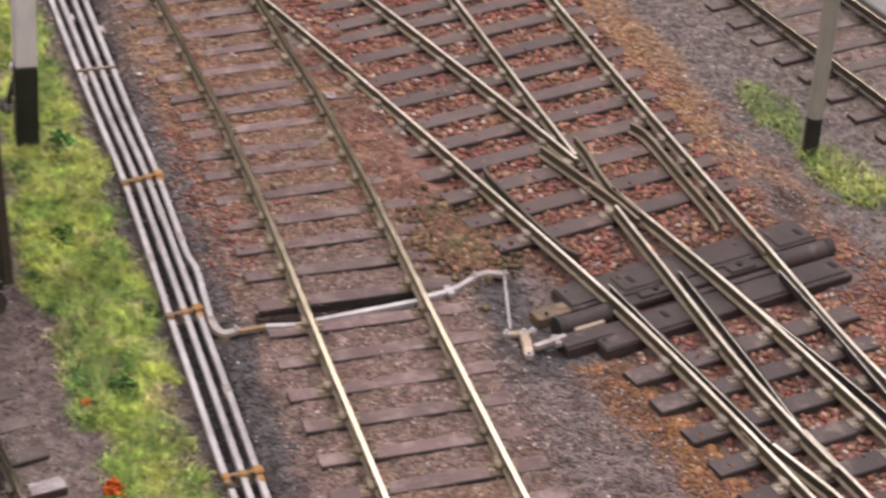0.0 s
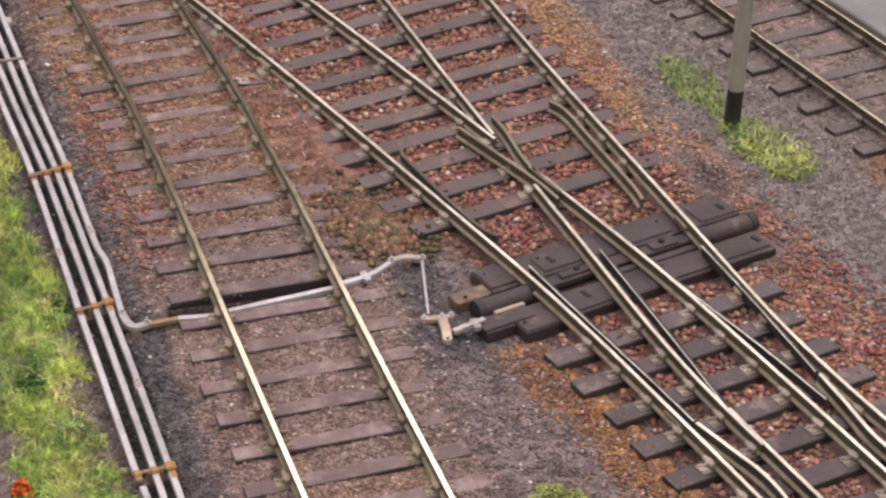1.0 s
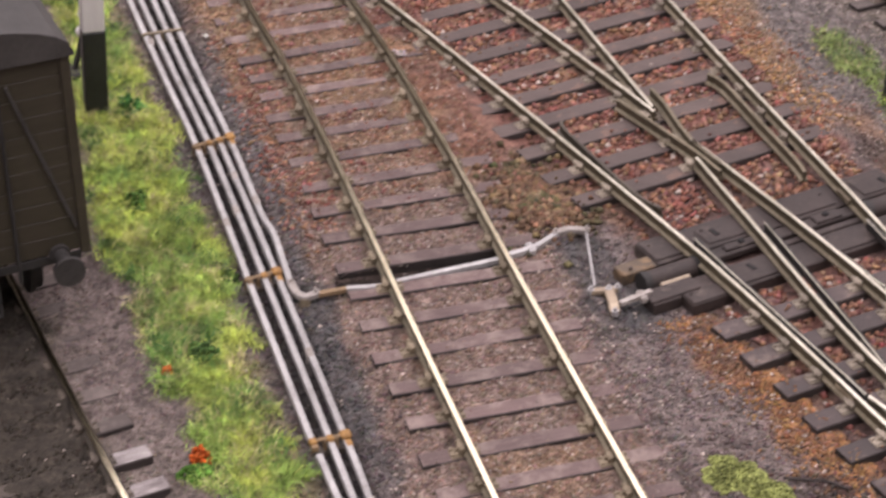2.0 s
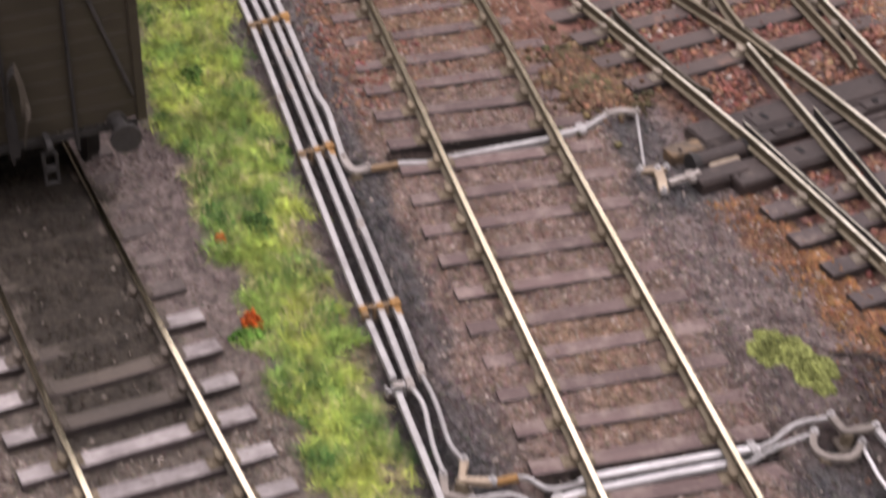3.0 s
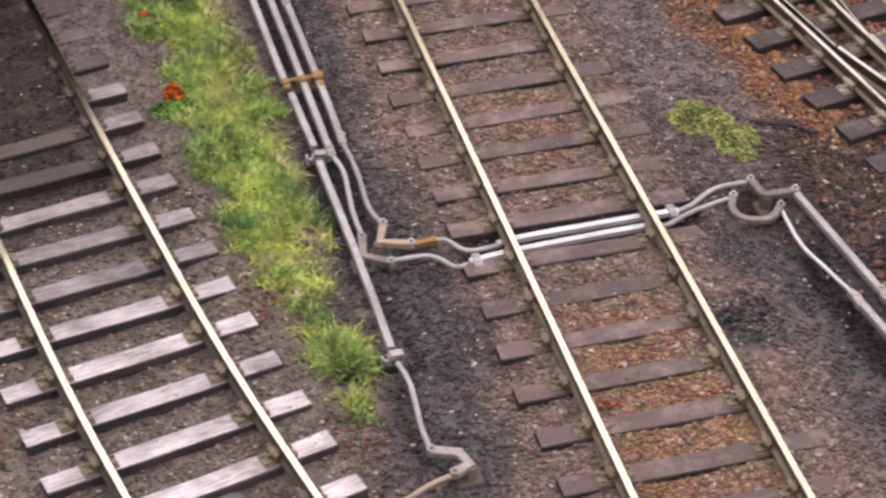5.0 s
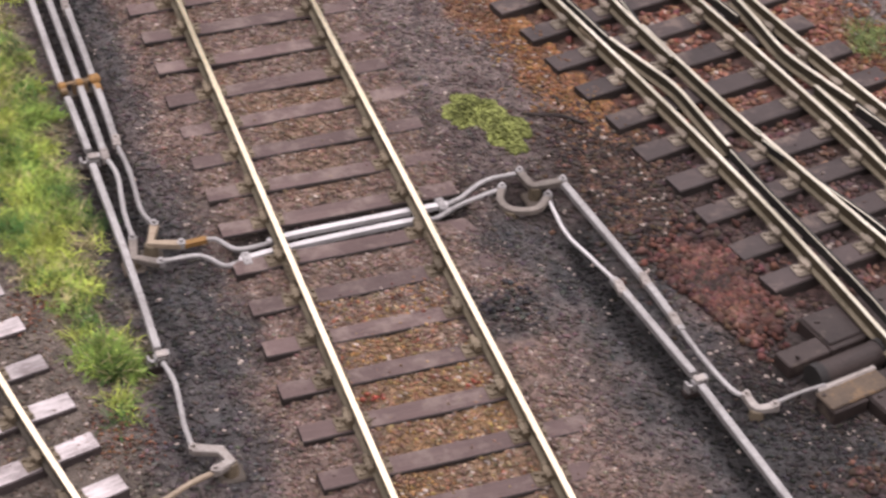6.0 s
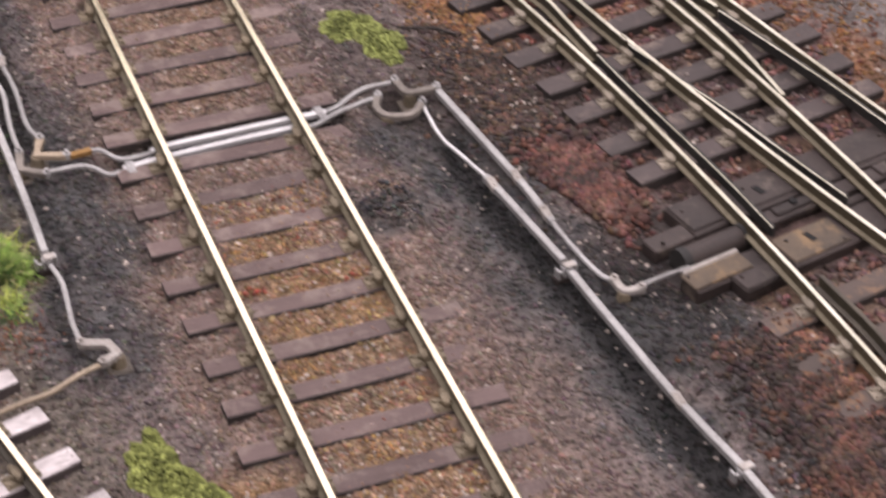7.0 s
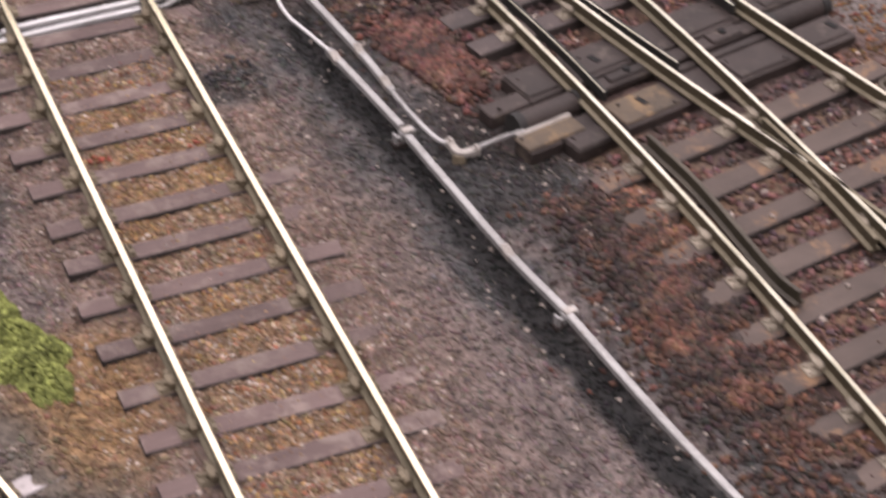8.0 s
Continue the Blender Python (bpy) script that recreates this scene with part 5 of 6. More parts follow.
def patch(cx, cy, rx, ry, turn, count, seed, lime, size, label, dull=0.0, lean=(0.5, 1.45)):
    r = np.random.default_rng(seed)
    a, q = r.uniform(0, 2 * np.pi, count), np.sqrt(r.random(count))
    u, v = np.cos(a) * q * rx, np.sin(a) * q * ry
    c, s = math.cos(radians(turn)), math.sin(radians(turn))
    xs, ys = cx + u * c - v * s, cy + u * s + v * c
    q = q + 0.5 * (rough_noise(xs, ys, 8, seed + 1) - 0.5)
    k = r.random(count) < np.clip(1.55 - q * 1.45, 0, 1) * np.clip(rough_noise(xs, ys, 5, seed) * 2.2 - 0.2, 0.1, 1)
    xs, ys = xs[k], ys[k]
    blades("grass", xs, ys, grass_hues(xs, ys, r, seed + 3, lime) * 0.72 * (1 - dull) + np.array((0.25, 0.24, 0.15)) * dull, r.uniform(0.6, 1.2, len(xs)) * size, label, seed + 5, lean)


patch(166, 83, 9.5, 28, 4, 5200, 71, 0.05, 3.4, "short green grass patch beside the grey post", 0.28)
patch(171, 36, 10, 24, 14, 3400, 73, 0.45, 6.4, "yellow-green grass tuft below the grey post", 0.12, (0.8, 1.7))
patch(190, -30, 7, 14, 10, 1600, 77, 0.2, 4.0, "short green grass patch on gravel")
patch(158, -114, 8, 10, 0, 1000, 79, 0.15, 4.0, "short green grass patch on gravel", 0.3)


def foam(name, cx, cy, rx, ry, turn, count, size, hue, label, category, seed, high=3.0, z0=0.0):
    """A clump of crumbled foam: many small faceted crumbs heaped in an uneven outline."""
    r = np.random.default_rng(seed)
    bm = bmesh.new()
    bmesh.ops.create_icosphere(bm, subdivisions=1, radius=1.0)
    unit = np.array([v.co[:] for v in bm.verts])
    tri = np.array([[v.index for v in f.verts] for f in bm.faces])
    bm.free()
    a, q = r.uniform(0, 2 * np.pi, count), np.sqrt(r.random(count))
    reach = 0.85 + 0.14 * np.sin(a * 3 + seed) + 0.1 * np.sin(a * 5 + 2 * seed) + 0.08 * np.sin(a * 9 + seed)
    u, v = np.cos(a) * q * rx * reach, np.sin(a) * q * ry * reach
    c, s = math.cos(radians(turn)), math.sin(radians(turn))
    xs, ys = u * c - v * s, u * s + v * c
    rad = r.uniform(0.5, 1.0, count) * size
    zs = ground_height(xs + cx, ys + cy) + r.random(count) * high * (1 - q**2) + rad * 0.3 + z0
    jit = r.uniform(0.6, 1.35, (count, len(unit), 1))
    verts = np.stack([xs, ys, zs], 1)[:, None] + unit[None] * jit * rad[:, None, None]
    faces = (tri[None] + np.arange(count)[:, None, None] * len(unit)).reshape(-1, 3)
    hues = np.array(hue) * r.uniform(0.6, 1.3, (count, 1)) * (0.75 + 0.5 * rough_noise(xs * 1.0, ys * 1.0, 4, seed))[:, None]
    ob = new(name, raw_mesh(name, verts.reshape(-1, 3), faces, M_MOSS, np.repeat(hues, len(unit), axis=0)))
    ob.matrix_basis = at(cx, cy, 0)
    return tagged(ob, label, category, kind="" if category != "ballast" else "stuff")


MOSS = (0.215, 0.24, 0.078)
foam("moss_clump", 44.8, -113.5, 9.5, 8.5, 0, 2400, 0.52, MOSS, "olive green moss clump on grey ash", "moss", 3)
foam("moss_clump", 49.8, -122.5, 6.5, 12.5, 14, 2200, 0.52, MOSS, "olive green moss clump on grey ash", "moss", 8)
foam("moss_clump", -46.0, -262.0, 6.8, 16, 12, 2600, 0.62, (0.20, 0.22, 0.066), "olive green moss clump beside the sleepers", "moss", 5, 3.5)
foam("moss_clump", -43.2, -279.0, 8.6, 13.5, 4, 3200, 0.62, (0.195, 0.215, 0.066), "leafy green moss clump beside the sleepers", "moss", 6, 4.0)
patch(-63.0, -184.5, 5.4, 8.0, 0, 3800, 83, -0.8, 5.0, "dark green grass tuft at the end of the strip", 0.0, (0.5, 1.6))
foam("shrub", -60.0, 14.0, 3.4, 4.0, 0, 110, 0.9, (0.06, 0.11, 0.03), "small dark green shrub on cinders", "shrub", 12, 3.0)
foam("shrub", -79.0, 60.0, 5, 8, 0, 200, 1.0, (0.07, 0.14, 0.03), "dark green low shrub in the grass", "shrub", 13, 4.0)
foam("shrub", -74.0, -26.0, 5, 8, 0, 200, 1.0, (0.06, 0.12, 0.03), "dark green low shrub in the grass", "shrub", 14, 4.0)
foam("shrub", -72.0, 120.0, 6, 9, 0, 240, 1.0, (0.05, 0.15, 0.035), "dark green low shrub beside the white post", "shrub", 15, 5.0)
foam("flower_cluster", -83.6, -69.6, 3.0, 4.2, 0, 90, 0.8, (0.55, 0.11, 0.02), "orange-red flower cluster at the grass edge", "flowers", 16, 4.0, 1.0)
foam("flower_cluster", -85.3, -30.5, 1.9, 2.2, 0, 36, 0.7, (0.50, 0.10, 0.02), "small orange-red flower cluster at the grass edge", "flowers", 17, 2.0, 0.5)
foam("shrub", -85.5, -74.5, 5, 4, 0, 120, 0.9, (0.08, 0.19, 0.03), "green low shrub under orange flowers", "shrub", 18, 2.5)


# ---- loose ballast ----
def on_wood(xs, ys):
    """True where a point lies over a sleeper or timber."""
    my = np.array(MAIN_YS)
    near = np.abs(ys[:, None] - my[None]).min(1)
    lap = 1.5 * rough_noise(xs, ys, 3.3, 81) * rough_noise(xs, ys, 9, 83) * 2
    on = (np.abs(xs - MAIN(ys)) < 30.4 - 2.5 * lap) & (near < 3.0 - lap)
    for cx, cy, turn, length, wide in [(x, y, turn, 59.5, 5.8) for x, y, turn in NEAR_SLEEPERS] + TIMBERS:
        c, s = math.cos(radians(turn)), math.sin(radians(turn))
        u, v = (xs - cx) * c + (ys - cy) * s, -(xs - cx) * s + (ys - cy) * c
        on |= (np.abs(u) < length / 2 + 0.3 - 1.5 * lap) & (np.abs(v) < wide / 2 + 0.1 - 0.8 * lap)
    return on


def clear_of_wood(xs, ys, spare, rng):
    """False where a grain would lie on wood, rails or locks; spare is the share that stays on wood all the same."""
    good = ~on_wood(xs, ys) | (rng.random(len(xs)) < spare)
    for cx, cy, turn in ((100.0, -12.0, 13.0), (131.8, -225.2, 12.0)):
        c, s = math.cos(radians(turn)), math.sin(radians(turn))
        u, v = (xs - cx) * c + (ys - cy) * s, -(xs - cx) * s + (ys - cy) * c
        good &= ~((u > -43.5) & (u < 48) & (v > -19.2) & (v < 16.4))
        good &= ~((u > -53.5) & (u < -43) & (((v > 3) & (v < 9.6)) | ((v > -14) & (v < 1.5))))
    good &= ~(np.abs(np.abs(xs - MAIN(ys)) - HEAD / 2) < 1.7)
    for f, k in ((A_L, 0), (A_L, HEAD), (B_R, 0), (B_R, -HEAD), (NEAR_R, 0), (NEAR_R, -HEAD)):
        good &= ~(np.abs(xs - f(ys) - k) < 1.7)
    return good


OCTA = np.array(((1, 0, 0), (-1, 0, 0), (0, 1, 0), (0, -1, 0), (0, 0, 1), (0, 0, -1)), float)
OCTA_F = np.array(((0, 2, 4), (2, 1, 4), (1, 3, 4), (3, 0, 4), (2, 0, 5), (1, 2, 5), (3, 1, 5), (0, 3, 5)))


def grains(name, xs, ys, radius, label, seed, hue=None, pale=0.06, jitter=(0.7, 1.35), sunk=0.25, mix=None, share=0.5, tall=0.48):
    r = np.random.default_rng(seed)
    n = len(xs)
    rad = radius[0] + (radius[1] - radius[0]) * r.random(n) ** 1.4
    zs = ground_height(xs, ys) + 0.3 * (rough_noise(xs, ys, 2.6, 85) - 0.3)
    wood = on_wood(xs, ys)
    rad = np.where(wood & (zs < 0), rad * 0.6, rad)
    zs = np.where(wood, np.maximum(zs, 0.0), zs) + rad * sunk
    shape = OCTA[None] * r.uniform(0.6, 1.35, (n, 6, 1)) + r.normal(0, 0.16, (n, 6, 3))
    a = r.uniform(0, 2 * np.pi, n)
    c, s = np.cos(a)[:, None], np.sin(a)[:, None]
    shape = np.stack([shape[..., 0] * c - shape[..., 1] * s, shape[..., 0] * s + shape[..., 1] * c, shape[..., 2] * tall], -1)
    verts = np.stack([xs, ys, zs], 1)[:, None] + shape * rad[:, None, None]
    faces = (OCTA_F[None] + np.arange(n)[:, None, None] * 6).reshape(-1, 3)
    if hue is None:
        cols = ground_tint(xs, ys)
        if mix:
            # small nests of one colour within the patch
            k = rough_noise(xs, ys, 3.4, seed) * 0.5 + rough_noise(xs, ys, 1.7, seed + 7) * 0.5 + r.normal(0, 0.05, n)
            k = np.argsort(np.argsort(k)) / n
            nest = np.array(mix)[np.minimum((k * len(mix)).astype(int), len(mix) - 1)]
            grey = np.array(PALETTE["main"]).mean()
            w = share * np.clip(cols.mean(1) / grey - 0.25, 0.0, 1.1)[:, None]
            cols = cols * (1 - w) + nest * w
    else:
        # like colours lie together
        k = rough_noise(xs, ys, 9, seed) * 0.6 + rough_noise(xs, ys, 3.5, seed + 7) * 0.4 + r.normal(0, 0.09, n)
        k = np.argsort(np.argsort(k)) / n
        cols = np.array(hue)[np.minimum((k * len(hue)).astype(int), len(hue) - 1)]
        cols = cols * 0.8 + np.array(hue)[r.integers(0, len(hue), n)] * 0.2
    cols = cols * r.uniform(*jitter, (n, 1)) * (1 + r.normal(0, 0.07, (n, 3)))
    light = r.random(n) < pale
    cols[light] = np.array((0.44, 0.37, 0.325)) * r.uniform(0.7, 1.15, (light.sum(), 1))
    ob = new(name, raw_mesh(name, verts.reshape(-1, 3), faces, M_GRAIN, np.repeat(np.clip(cols, 0.004, 0.9), 6, axis=0)))
    return tagged(ob, label, "ballast", kind="stuff")


def scatter(x0, x1, y0, y1, n, seed, spare=0.04):
    r = np.random.default_rng(seed)
    xs, ys = r.uniform(x0, x1, n), r.uniform(y0, y1, n)
    k = clear_of_wood(xs, ys, spare, r)
    return xs[k], ys[k]


MOTTLE = ((0.115, 0.085, 0.074), (0.17, 0.12, 0.097), (0.26, 0.175, 0.125), (0.20, 0.13, 0.092), (0.31, 0.22, 0.16), (0.165, 0.116, 0.098), (0.30, 0.165, 0.105), (0.21, 0.155, 0.13), (0.37, 0.285, 0.235), (0.14, 0.102, 0.088))
ASHES = ((0.085, 0.073, 0.07), (0.125, 0.10, 0.094), (0.17, 0.13, 0.118), (0.105, 0.088, 0.084), (0.20, 0.16, 0.147), (0.135, 0.106, 0.097), (0.16, 0.14, 0.135))
xs, ys = scatter(-37, 34, -400, 250, 88000, 101, 0.03)
grains("track_ballast", xs, ys, (0.24, 0.75), "fine brown and tan ballast between the sleepers", 102, pale=0.06, jitter=(0.75, 1.3), mix=MOTTLE, share=0.42)
q = np.random.default_rng(145)
xs, ys = q.uniform(-16, 16, 4200), q.uniform(-350, -176, 4200)
k = clear_of_wood(xs, ys, 0.06, q)
grains("track_ballast", xs[k], ys[k], (0.3, 0.75), "ochre and red flecks in the ballast", 146, hue=((0.34, 0.20, 0.08), (0.27, 0.15, 0.075), (0.40, 0.28, 0.13), (0.27, 0.10, 0.07), (0.38, 0.30, 0.24)), pale=0.05)
xs, ys = scatter(18.6, 34, -400, 250, 10000, 103, 0.3)
grains("track_ballast", xs, ys, (0.22, 0.6), "fine brown ballast lying over the sleeper ends", 104, pale=0.08)
xs, ys = scatter(34, 112, -400, 60, 36000, 105, 0.01)
k = xs < A_L(ys) - 2
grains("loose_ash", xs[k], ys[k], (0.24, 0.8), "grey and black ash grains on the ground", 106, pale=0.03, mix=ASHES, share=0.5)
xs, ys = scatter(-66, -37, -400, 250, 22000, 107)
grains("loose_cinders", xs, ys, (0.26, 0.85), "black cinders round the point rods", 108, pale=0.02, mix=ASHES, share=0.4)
xs, ys = scatter(-165, -66, -400, 60, 40000, 109, 0.012)
k = ys < -105
grains("loose_ash", xs[k], ys[k], (0.25, 0.7), "brown ash between the bleached sleepers", 110, pale=0.12, jitter=(0.6, 1.5), mix=MOTTLE, share=0.45)
grains("loose_ash", xs[~k], ys[~k], (0.25, 0.6), "dark oily ash piled over the sleepers", 139, pale=0.02)
xs, ys = scatter(120, 250, -150, 250, 44000, 111, 0.03)
k = xs > B_R(ys) + 8
grains("gravel", xs[k], ys[k], (0.25, 0.62), "grey gravel between the tracks", 112, pale=0.1, jitter=(0.6, 1.4), mix=ASHES, share=0.4)
RED_RAW = ((0.27, 0.09, 0.068), (0.20, 0.085, 0.066), (0.33, 0.17, 0.105), (0.15, 0.078, 0.066), (0.31, 0.15, 0.12), (0.36, 0.22, 0.14), (0.28, 0.13, 0.075))
RED = tuple(tuple(0.70 * c + 0.20 * k for c, k in zip(h, (0.17, 0.11, 0.09))) for h in RED_RAW)
xs, ys = scatter(20, 215, -400, 250, 74000, 113, 0.02)
k = (xs > A_L(ys) - 4) & (xs < B_R(ys) + 12)
far = k & (ys > -142)
grains("red_ballast", xs[far], ys[far], (0.55, 1.4), "crumbly red-brown ballast between the turnout timbers", 114, hue=RED, pale=0.05, sunk=0.4, tall=0.7)
near = k & (ys <= -142)
grains("brown_ballast", xs[near], ys[near], (0.5, 1.3), "crumbly dull brown ballast between the turnout timbers", 121, hue=((0.085, 0.062, 0.062), (0.12, 0.078, 0.072), (0.17, 0.088, 0.075), (0.10, 0.068, 0.064), (0.23, 0.12, 0.09)), pale=0.03, sunk=0.4, tall=0.75)
BROWN = ((0.14, 0.08, 0.05), (0.10, 0.062, 0.042), (0.18, 0.115, 0.07), (0.09, 0.078, 0.042))
r = np.random.default_rng(115)


def stone_heap(cx, cy, sx, sy, count, shades, label, seed, keep):
    """A heap of coarse lumps, each a stone of its own."""
    q = random.Random(seed)
    t = thing("ballast_heap", cx, cy, 0, label=label, category="ballast heap")
    m = surface(label.split()[0] + "_lump", shades[0], shades[1], 0.9, coarse=300, fine=1500, bump=0.0002, vary=0.35, dust=shades[2], dust_at=0.55, spec=0.2)
    meshes = []
    for i in range(8):
        bm = bmesh.new()
        bmesh.ops.create_icosphere(bm, subdivisions=1, radius=1.0)
        for v in bm.verts:
            v.co = Vector((v.co.x, v.co.y, v.co.z * 0.75)) * q.uniform(0.75, 1.2)
        meshes.append(mesh_from("stone", bm, m))
    made = 0
    while made < count:
        x, y = cx + q.gauss(0, sx), cy + q.gauss(0, sy)
        if not keep(x, y):
            continue
        k = q.uniform(0.75, 1.45)
        z = float(ground_height(x, y)) + k * 0.45
        ob = placed("stone", meshes[made % 8], t, at(x - cx, y - cy, z, q.uniform(0, 360), q.uniform(-25, 25), q.uniform(-25, 25)) @ Matrix.Diagonal((k, k, k, 1)))
        made += 1


def free_of_wood(x, y):
    return bool(clear_of_wood(np.array([x]), np.array([y]), 0.05, r)[0])


stone_heap(77.5, -199, 5, 9, 280, ((0.045, 0.032, 0.030), (0.10, 0.047, 0.038), (0.16, 0.08, 0.062)), "maroon crumbled ballast heap beside the point rods", 3, lambda x, y: 68 - 0.35 * (y + 199) < x < A_L(y) - 4 and free_of_wood(x, y))
stone_heap(39, 30, 6.5, 10, 260, ((0.08, 0.05, 0.036), (0.165, 0.098, 0.06), (0.22, 0.15, 0.085)), "brown crumbled ballast heap between the two tracks", 5, lambda x, y: 21 < x < A_L(y) - 4 and free_of_wood(x, y))
xs, ys = 39 + r.normal(0, 6.5, 1500), 30 + r.normal(0, 10, 1500)
k = (xs > 21) & (xs < A_L(ys) - 4) & clear_of_wood(xs, ys, 0.1, r)
grains("brown_ballast", xs[k], ys[k], (0.8, 1.6), "crumbly brown ballast heaped beside the timbers", 116, hue=BROWN, pale=0.0, sunk=0.6, tall=0.8)
xs, ys = 77.5 + r.normal(0, 5, 2200), -199 + r.normal(0, 10, 2200)
k = (xs < A_L(ys) - 3) & (xs > 68 - 0.35 * (ys + 199)) & clear_of_wood(xs, ys, 0.02, r)
grains("red_ballast", xs[k], ys[k], (0.7, 1.55), "crumbly dark red ballast beside the rods", 117, hue=((0.05, 0.038, 0.036), (0.075, 0.045, 0.04), (0.10, 0.052, 0.044), (0.12, 0.056, 0.045), (0.135, 0.062, 0.049), (0.15, 0.085, 0.068)), pale=0.0, sunk=0.5, tall=0.8)
MAROON = ((0.048, 0.038, 0.035), (0.062, 0.044, 0.039), (0.075, 0.05, 0.043), (0.095, 0.056, 0.044), (0.14, 0.07, 0.05))
xs, ys = 90 + r.normal(0, 8, 5200), -315 + r.normal(0, 32, 5200)
k = (xs < A_L(ys) - 3) & (ys < -262) & clear_of_wood(xs, ys, 0.05, r)
grains("red_ballast", xs[k], ys[k], (0.5, 1.25), "crumbly dark red ballast beside the timbers", 118, hue=MAROON, pale=0.0, sunk=0.4, tall=0.75)
xs, ys = 149 + r.normal(0, 8, 2600), -70 + r.normal(0, 32, 2600)
k = (xs > B_R(ys) + 6) & clear_of_wood(xs, ys, 0.02, r)
grains("red_ballast", xs[k], ys[k], (0.6, 1.2), "crumbly red ballast beside the turnout", 119, hue=RED, pale=0.02, sunk=0.3)
xs, ys = r.uniform(-40, 34, 2600), r.uniform(35, 230, 2600)
k = (rough_noise(xs, ys, 14, 29) > 0.45) & clear_of_wood(xs, ys, 0.35, r)
grains("red_ballast", xs[k], ys[k], (0.5, 1.05), "crumbly red ballast strewn over the sleepers", 133, hue=RED, pale=0.05, sunk=0.4)
ys = r.uniform(-138, -40, 3600)
xs = A_L(ys) - 7 - np.abs(r.normal(0, 8, 3600))
k = clear_of_wood(xs, ys, 0.05, r)
RUST = ((0.14, 0.086, 0.06), (0.19, 0.10, 0.058), (0.24, 0.12, 0.06), (0.28, 0.135, 0.055), (0.30, 0.165, 0.075))
grains("rust_ballast", xs[k], ys[k], (0.35, 0.85), "crumbly rust-brown ballast beside the timbers", 135, hue=RUST, pale=0.03, sunk=0.3, jitter=(0.8, 1.2))
ys = r.uniform(-10, 240, 3000)
xs = B_R(ys) + 11 + np.abs(r.normal(0, 9, 3000))
k = clear_of_wood(xs, ys, 0.05, r)
k &= np.hypot((xs - 146) / 9, (ys - 27) / 17) > 1
TAN = ((0.36, 0.215, 0.105), (0.29, 0.16, 0.08), (0.40, 0.26, 0.145), (0.20, 0.14, 0.11), (0.27, 0.11, 0.07))
grains("tan_ballast", xs[k], ys[k], (0.45, 0.95), "tan and rust gravel beside the turnout", 137, hue=TAN, pale=0.08, sunk=0.3)
ys = r.uniform(-330, -95, 4200)
xs = B_R(ys) + 9 + np.abs(r.normal(0, 16, 4200))
k = clear_of_wood(xs, ys, 0.05, r)
grains("rust_ballast", xs[k], ys[k], (0.4, 0.95), "crumbly rust-red ballast beside the turnout", 141, hue=RUST + ((0.2, 0.08, 0.06), (0.15, 0.07, 0.058)), pale=0.03, sunk=0.3, jitter=(0.75, 1.25))
xs, ys = -31 + r.normal(0, 4.5, 900), 85 + r.normal(0, 45, 900)
k = (ys > 18) & clear_of_wood(xs, ys, 0.2, r)
grains("red_ballast", xs[k], ys[k], (0.6, 1.2), "crumbly red ballast along the sleeper ends", 120, hue=RED, pale=0.0, sunk=0.3)


ys = r.uniform(-300, -262, 700)
xs = A_L(ys) - 4 - np.abs(r.normal(0, 4, 700))
k = clear_of_wood(xs, ys, 0.12, r)
grains("rust_ballast", xs[k], ys[k], (0.4, 1.0), "orange-red dusty ballast at the timber ends", 147, hue=((0.21, 0.10, 0.07), (0.17, 0.085, 0.065), (0.26, 0.14, 0.09)), pale=0.02, sunk=0.4, tall=0.7)


def crumbs(x, y, n, hue, label, seed, spread=1.2, size=(0.5, 1.0)):
    q = np.random.default_rng(seed)
    grains("crumbs", x + q.normal(0, spread, n), y + q.normal(0, spread, n), size, label, seed + 1, hue=hue, pale=0.0, sunk=1.0)


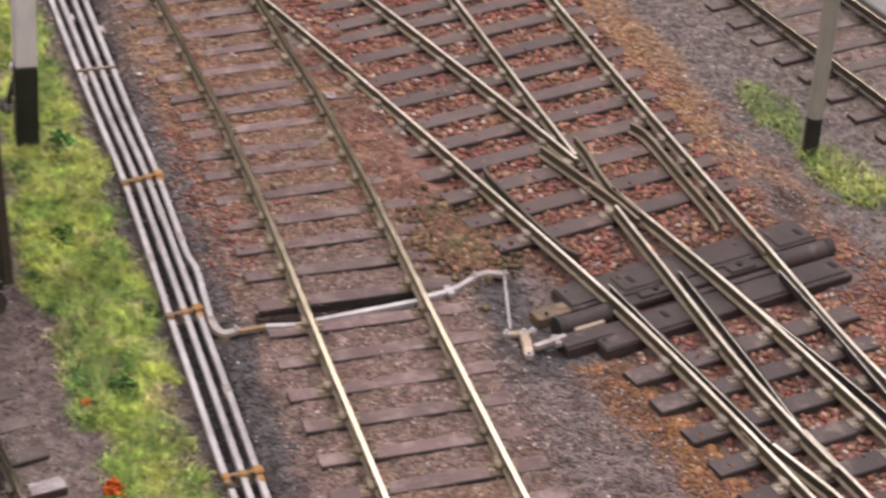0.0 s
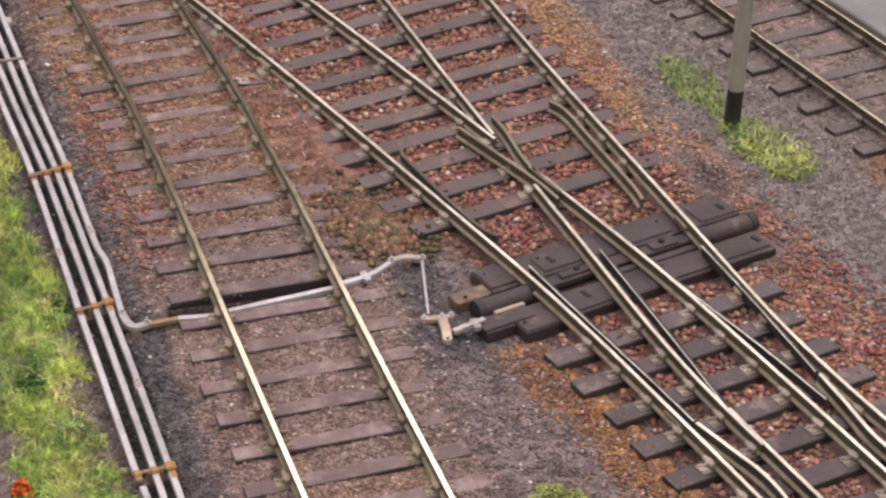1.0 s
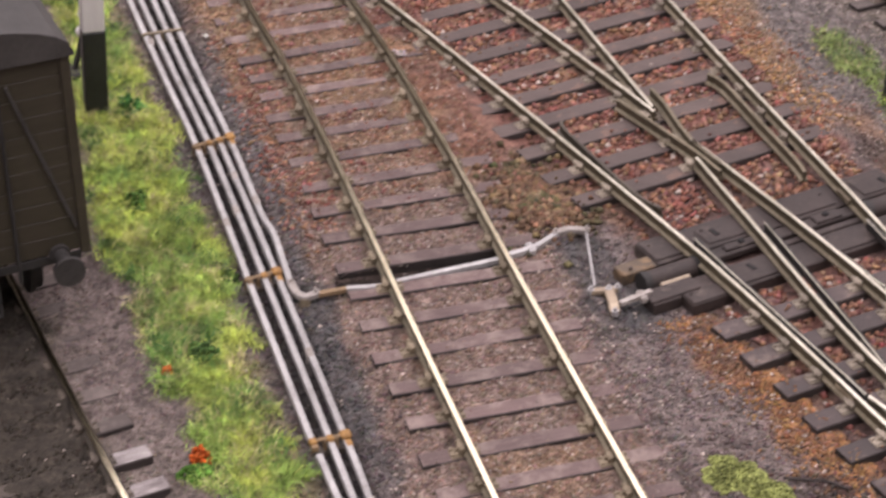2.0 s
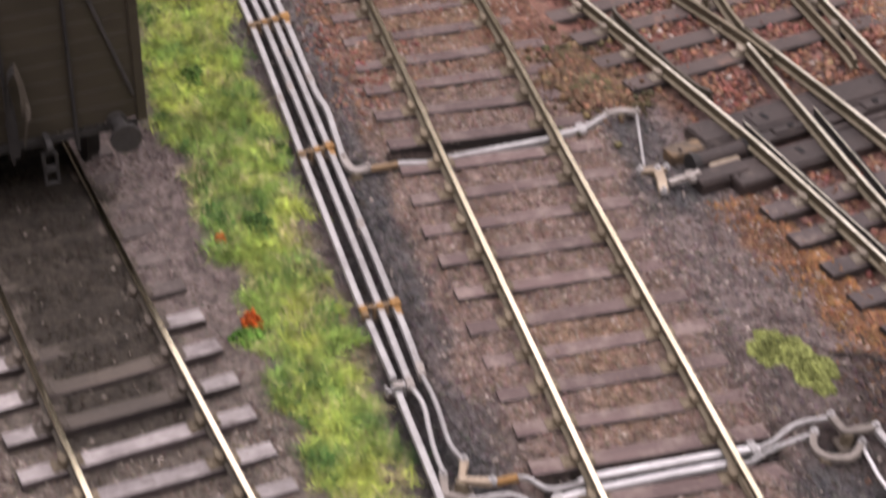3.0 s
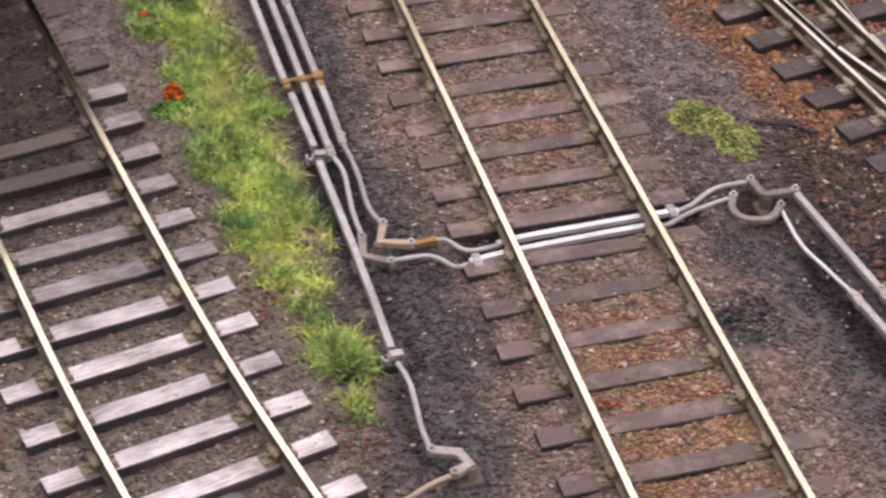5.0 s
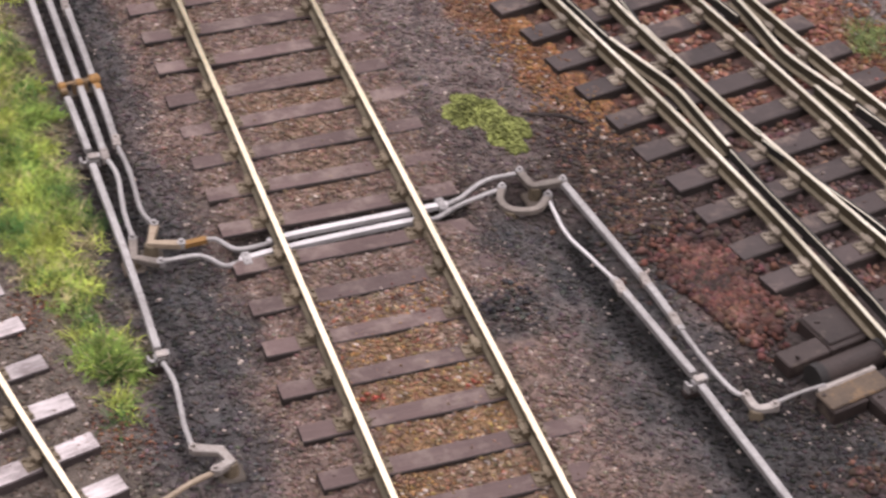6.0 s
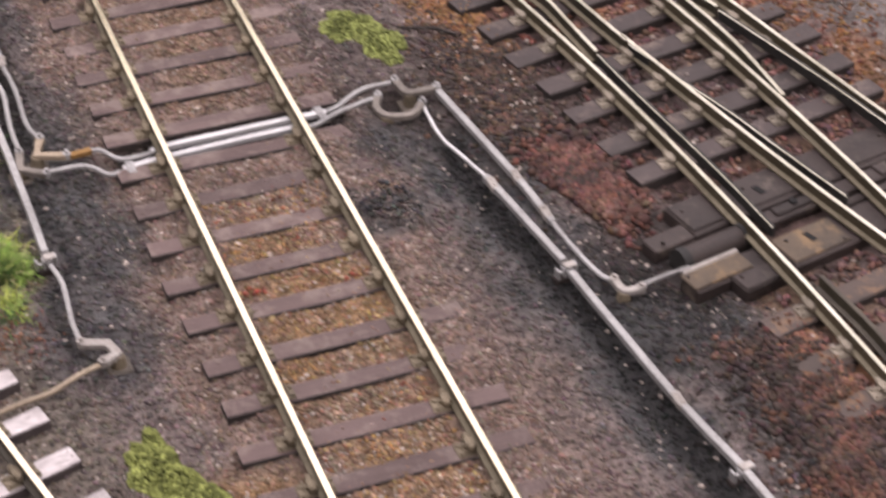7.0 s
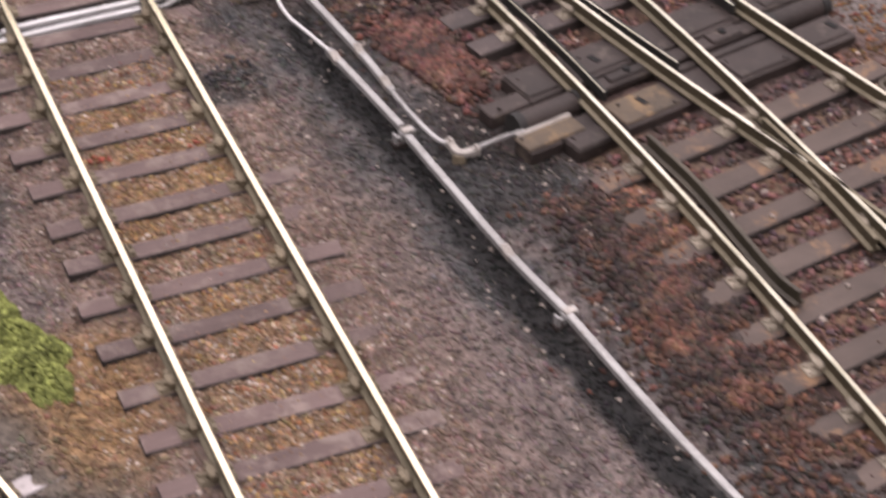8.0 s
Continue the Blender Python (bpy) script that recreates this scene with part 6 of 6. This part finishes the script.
crumbs(21.3, 129.5, 20, ((0.42, 0.37, 0.35), (0.5, 0.45, 0.42)), "pale grey lump of ballast against the rail", 213, 0.9, (0.6, 1.1))
BRIGHT_RED = ((0.38, 0.11, 0.085), (0.30, 0.085, 0.065))
crumbs(-11.4, -213.8, 8, BRIGHT_RED, "bright red crumbs of brick on the ballast", 201)
crumbs(10.2, -215.6, 7, BRIGHT_RED, "bright red crumbs of brick on the ballast", 203)
crumbs(27.5, -193.0, 110, ((0.05, 0.048, 0.05), (0.085, 0.08, 0.08)), "spilt black coal beside the sleepers", 207, 3.8, (0.5, 1.0))
crumbs(-65.5, -209.0, 150, ((0.20, 0.085, 0.06), (0.25, 0.13, 0.08), (0.15, 0.08, 0.06)), "red-brown leaf litter beside the bleached sleepers", 209, 5.0, (0.3, 0.6))
crumbs(-141.0, -187.0, 60, ((0.22, 0.08, 0.055), (0.25, 0.13, 0.08)), "red-brown leaf litter beside the bleached sleepers", 217, 4.0, (0.3, 0.6))
crumbs(-77.0, -160.0, 90, ((0.20, 0.085, 0.06), (0.25, 0.13, 0.08)), "red-brown leaf litter beside the bleached sleepers", 211, 4.5, (0.3, 0.6))


def twig(points, label):
    x0, y0, _ = points[0]
    bm = bmesh.new()
    sweep(bm, rounded([(x - x0, y - y0, z) for x, y, z in points], 5), THIN)
    ob = new("twig", mesh_from("twig", bm, M_WOODSIDE))
    ob.matrix_basis = at(x0, y0, 0)
    return tagged(ob, label, "twig")


crumbs(-38.8, 165.5, 5, ((0.8, 0.78, 0.75),), "white chip of stone beside the rods", 215, 0.5, (0.5, 0.8))


twig([(56.5, -118.5, -0.8), (61.0, -121.5, -0.2), (66.0, -123.0, -0.6), (70.5, -127.0, -1.2)], "thin dark twig lying on rusty ballast")

xs, ys = 84 + r.normal(0, 9, 2200), -238 + r.normal(0, 12, 2200)
k = (xs < A_L(ys) - 3) & clear_of_wood(xs, ys, 0.02, r)
grains("loose_ash", xs[k], ys[k], (0.3, 0.75), "dark ash grains round the lock's end", 143, hue=((0.05, 0.045, 0.043), (0.035, 0.033, 0.033), (0.075, 0.06, 0.054)), pale=0.02, sunk=0.3)

xs, ys = 73 + r.normal(0, 7, 2400), -157 + r.normal(0, 18, 2400)
k = (xs < A_L(ys) - 3) & clear_of_wood(xs, ys, 0.05, r)
grains("loose_peat", xs[k], ys[k], (0.5, 1.1), "crumbly dark brown peat beside the timbers", 131, hue=((0.07, 0.05, 0.043), (0.05, 0.04, 0.037), (0.11, 0.068, 0.05)), pale=0.02, sunk=0.3)
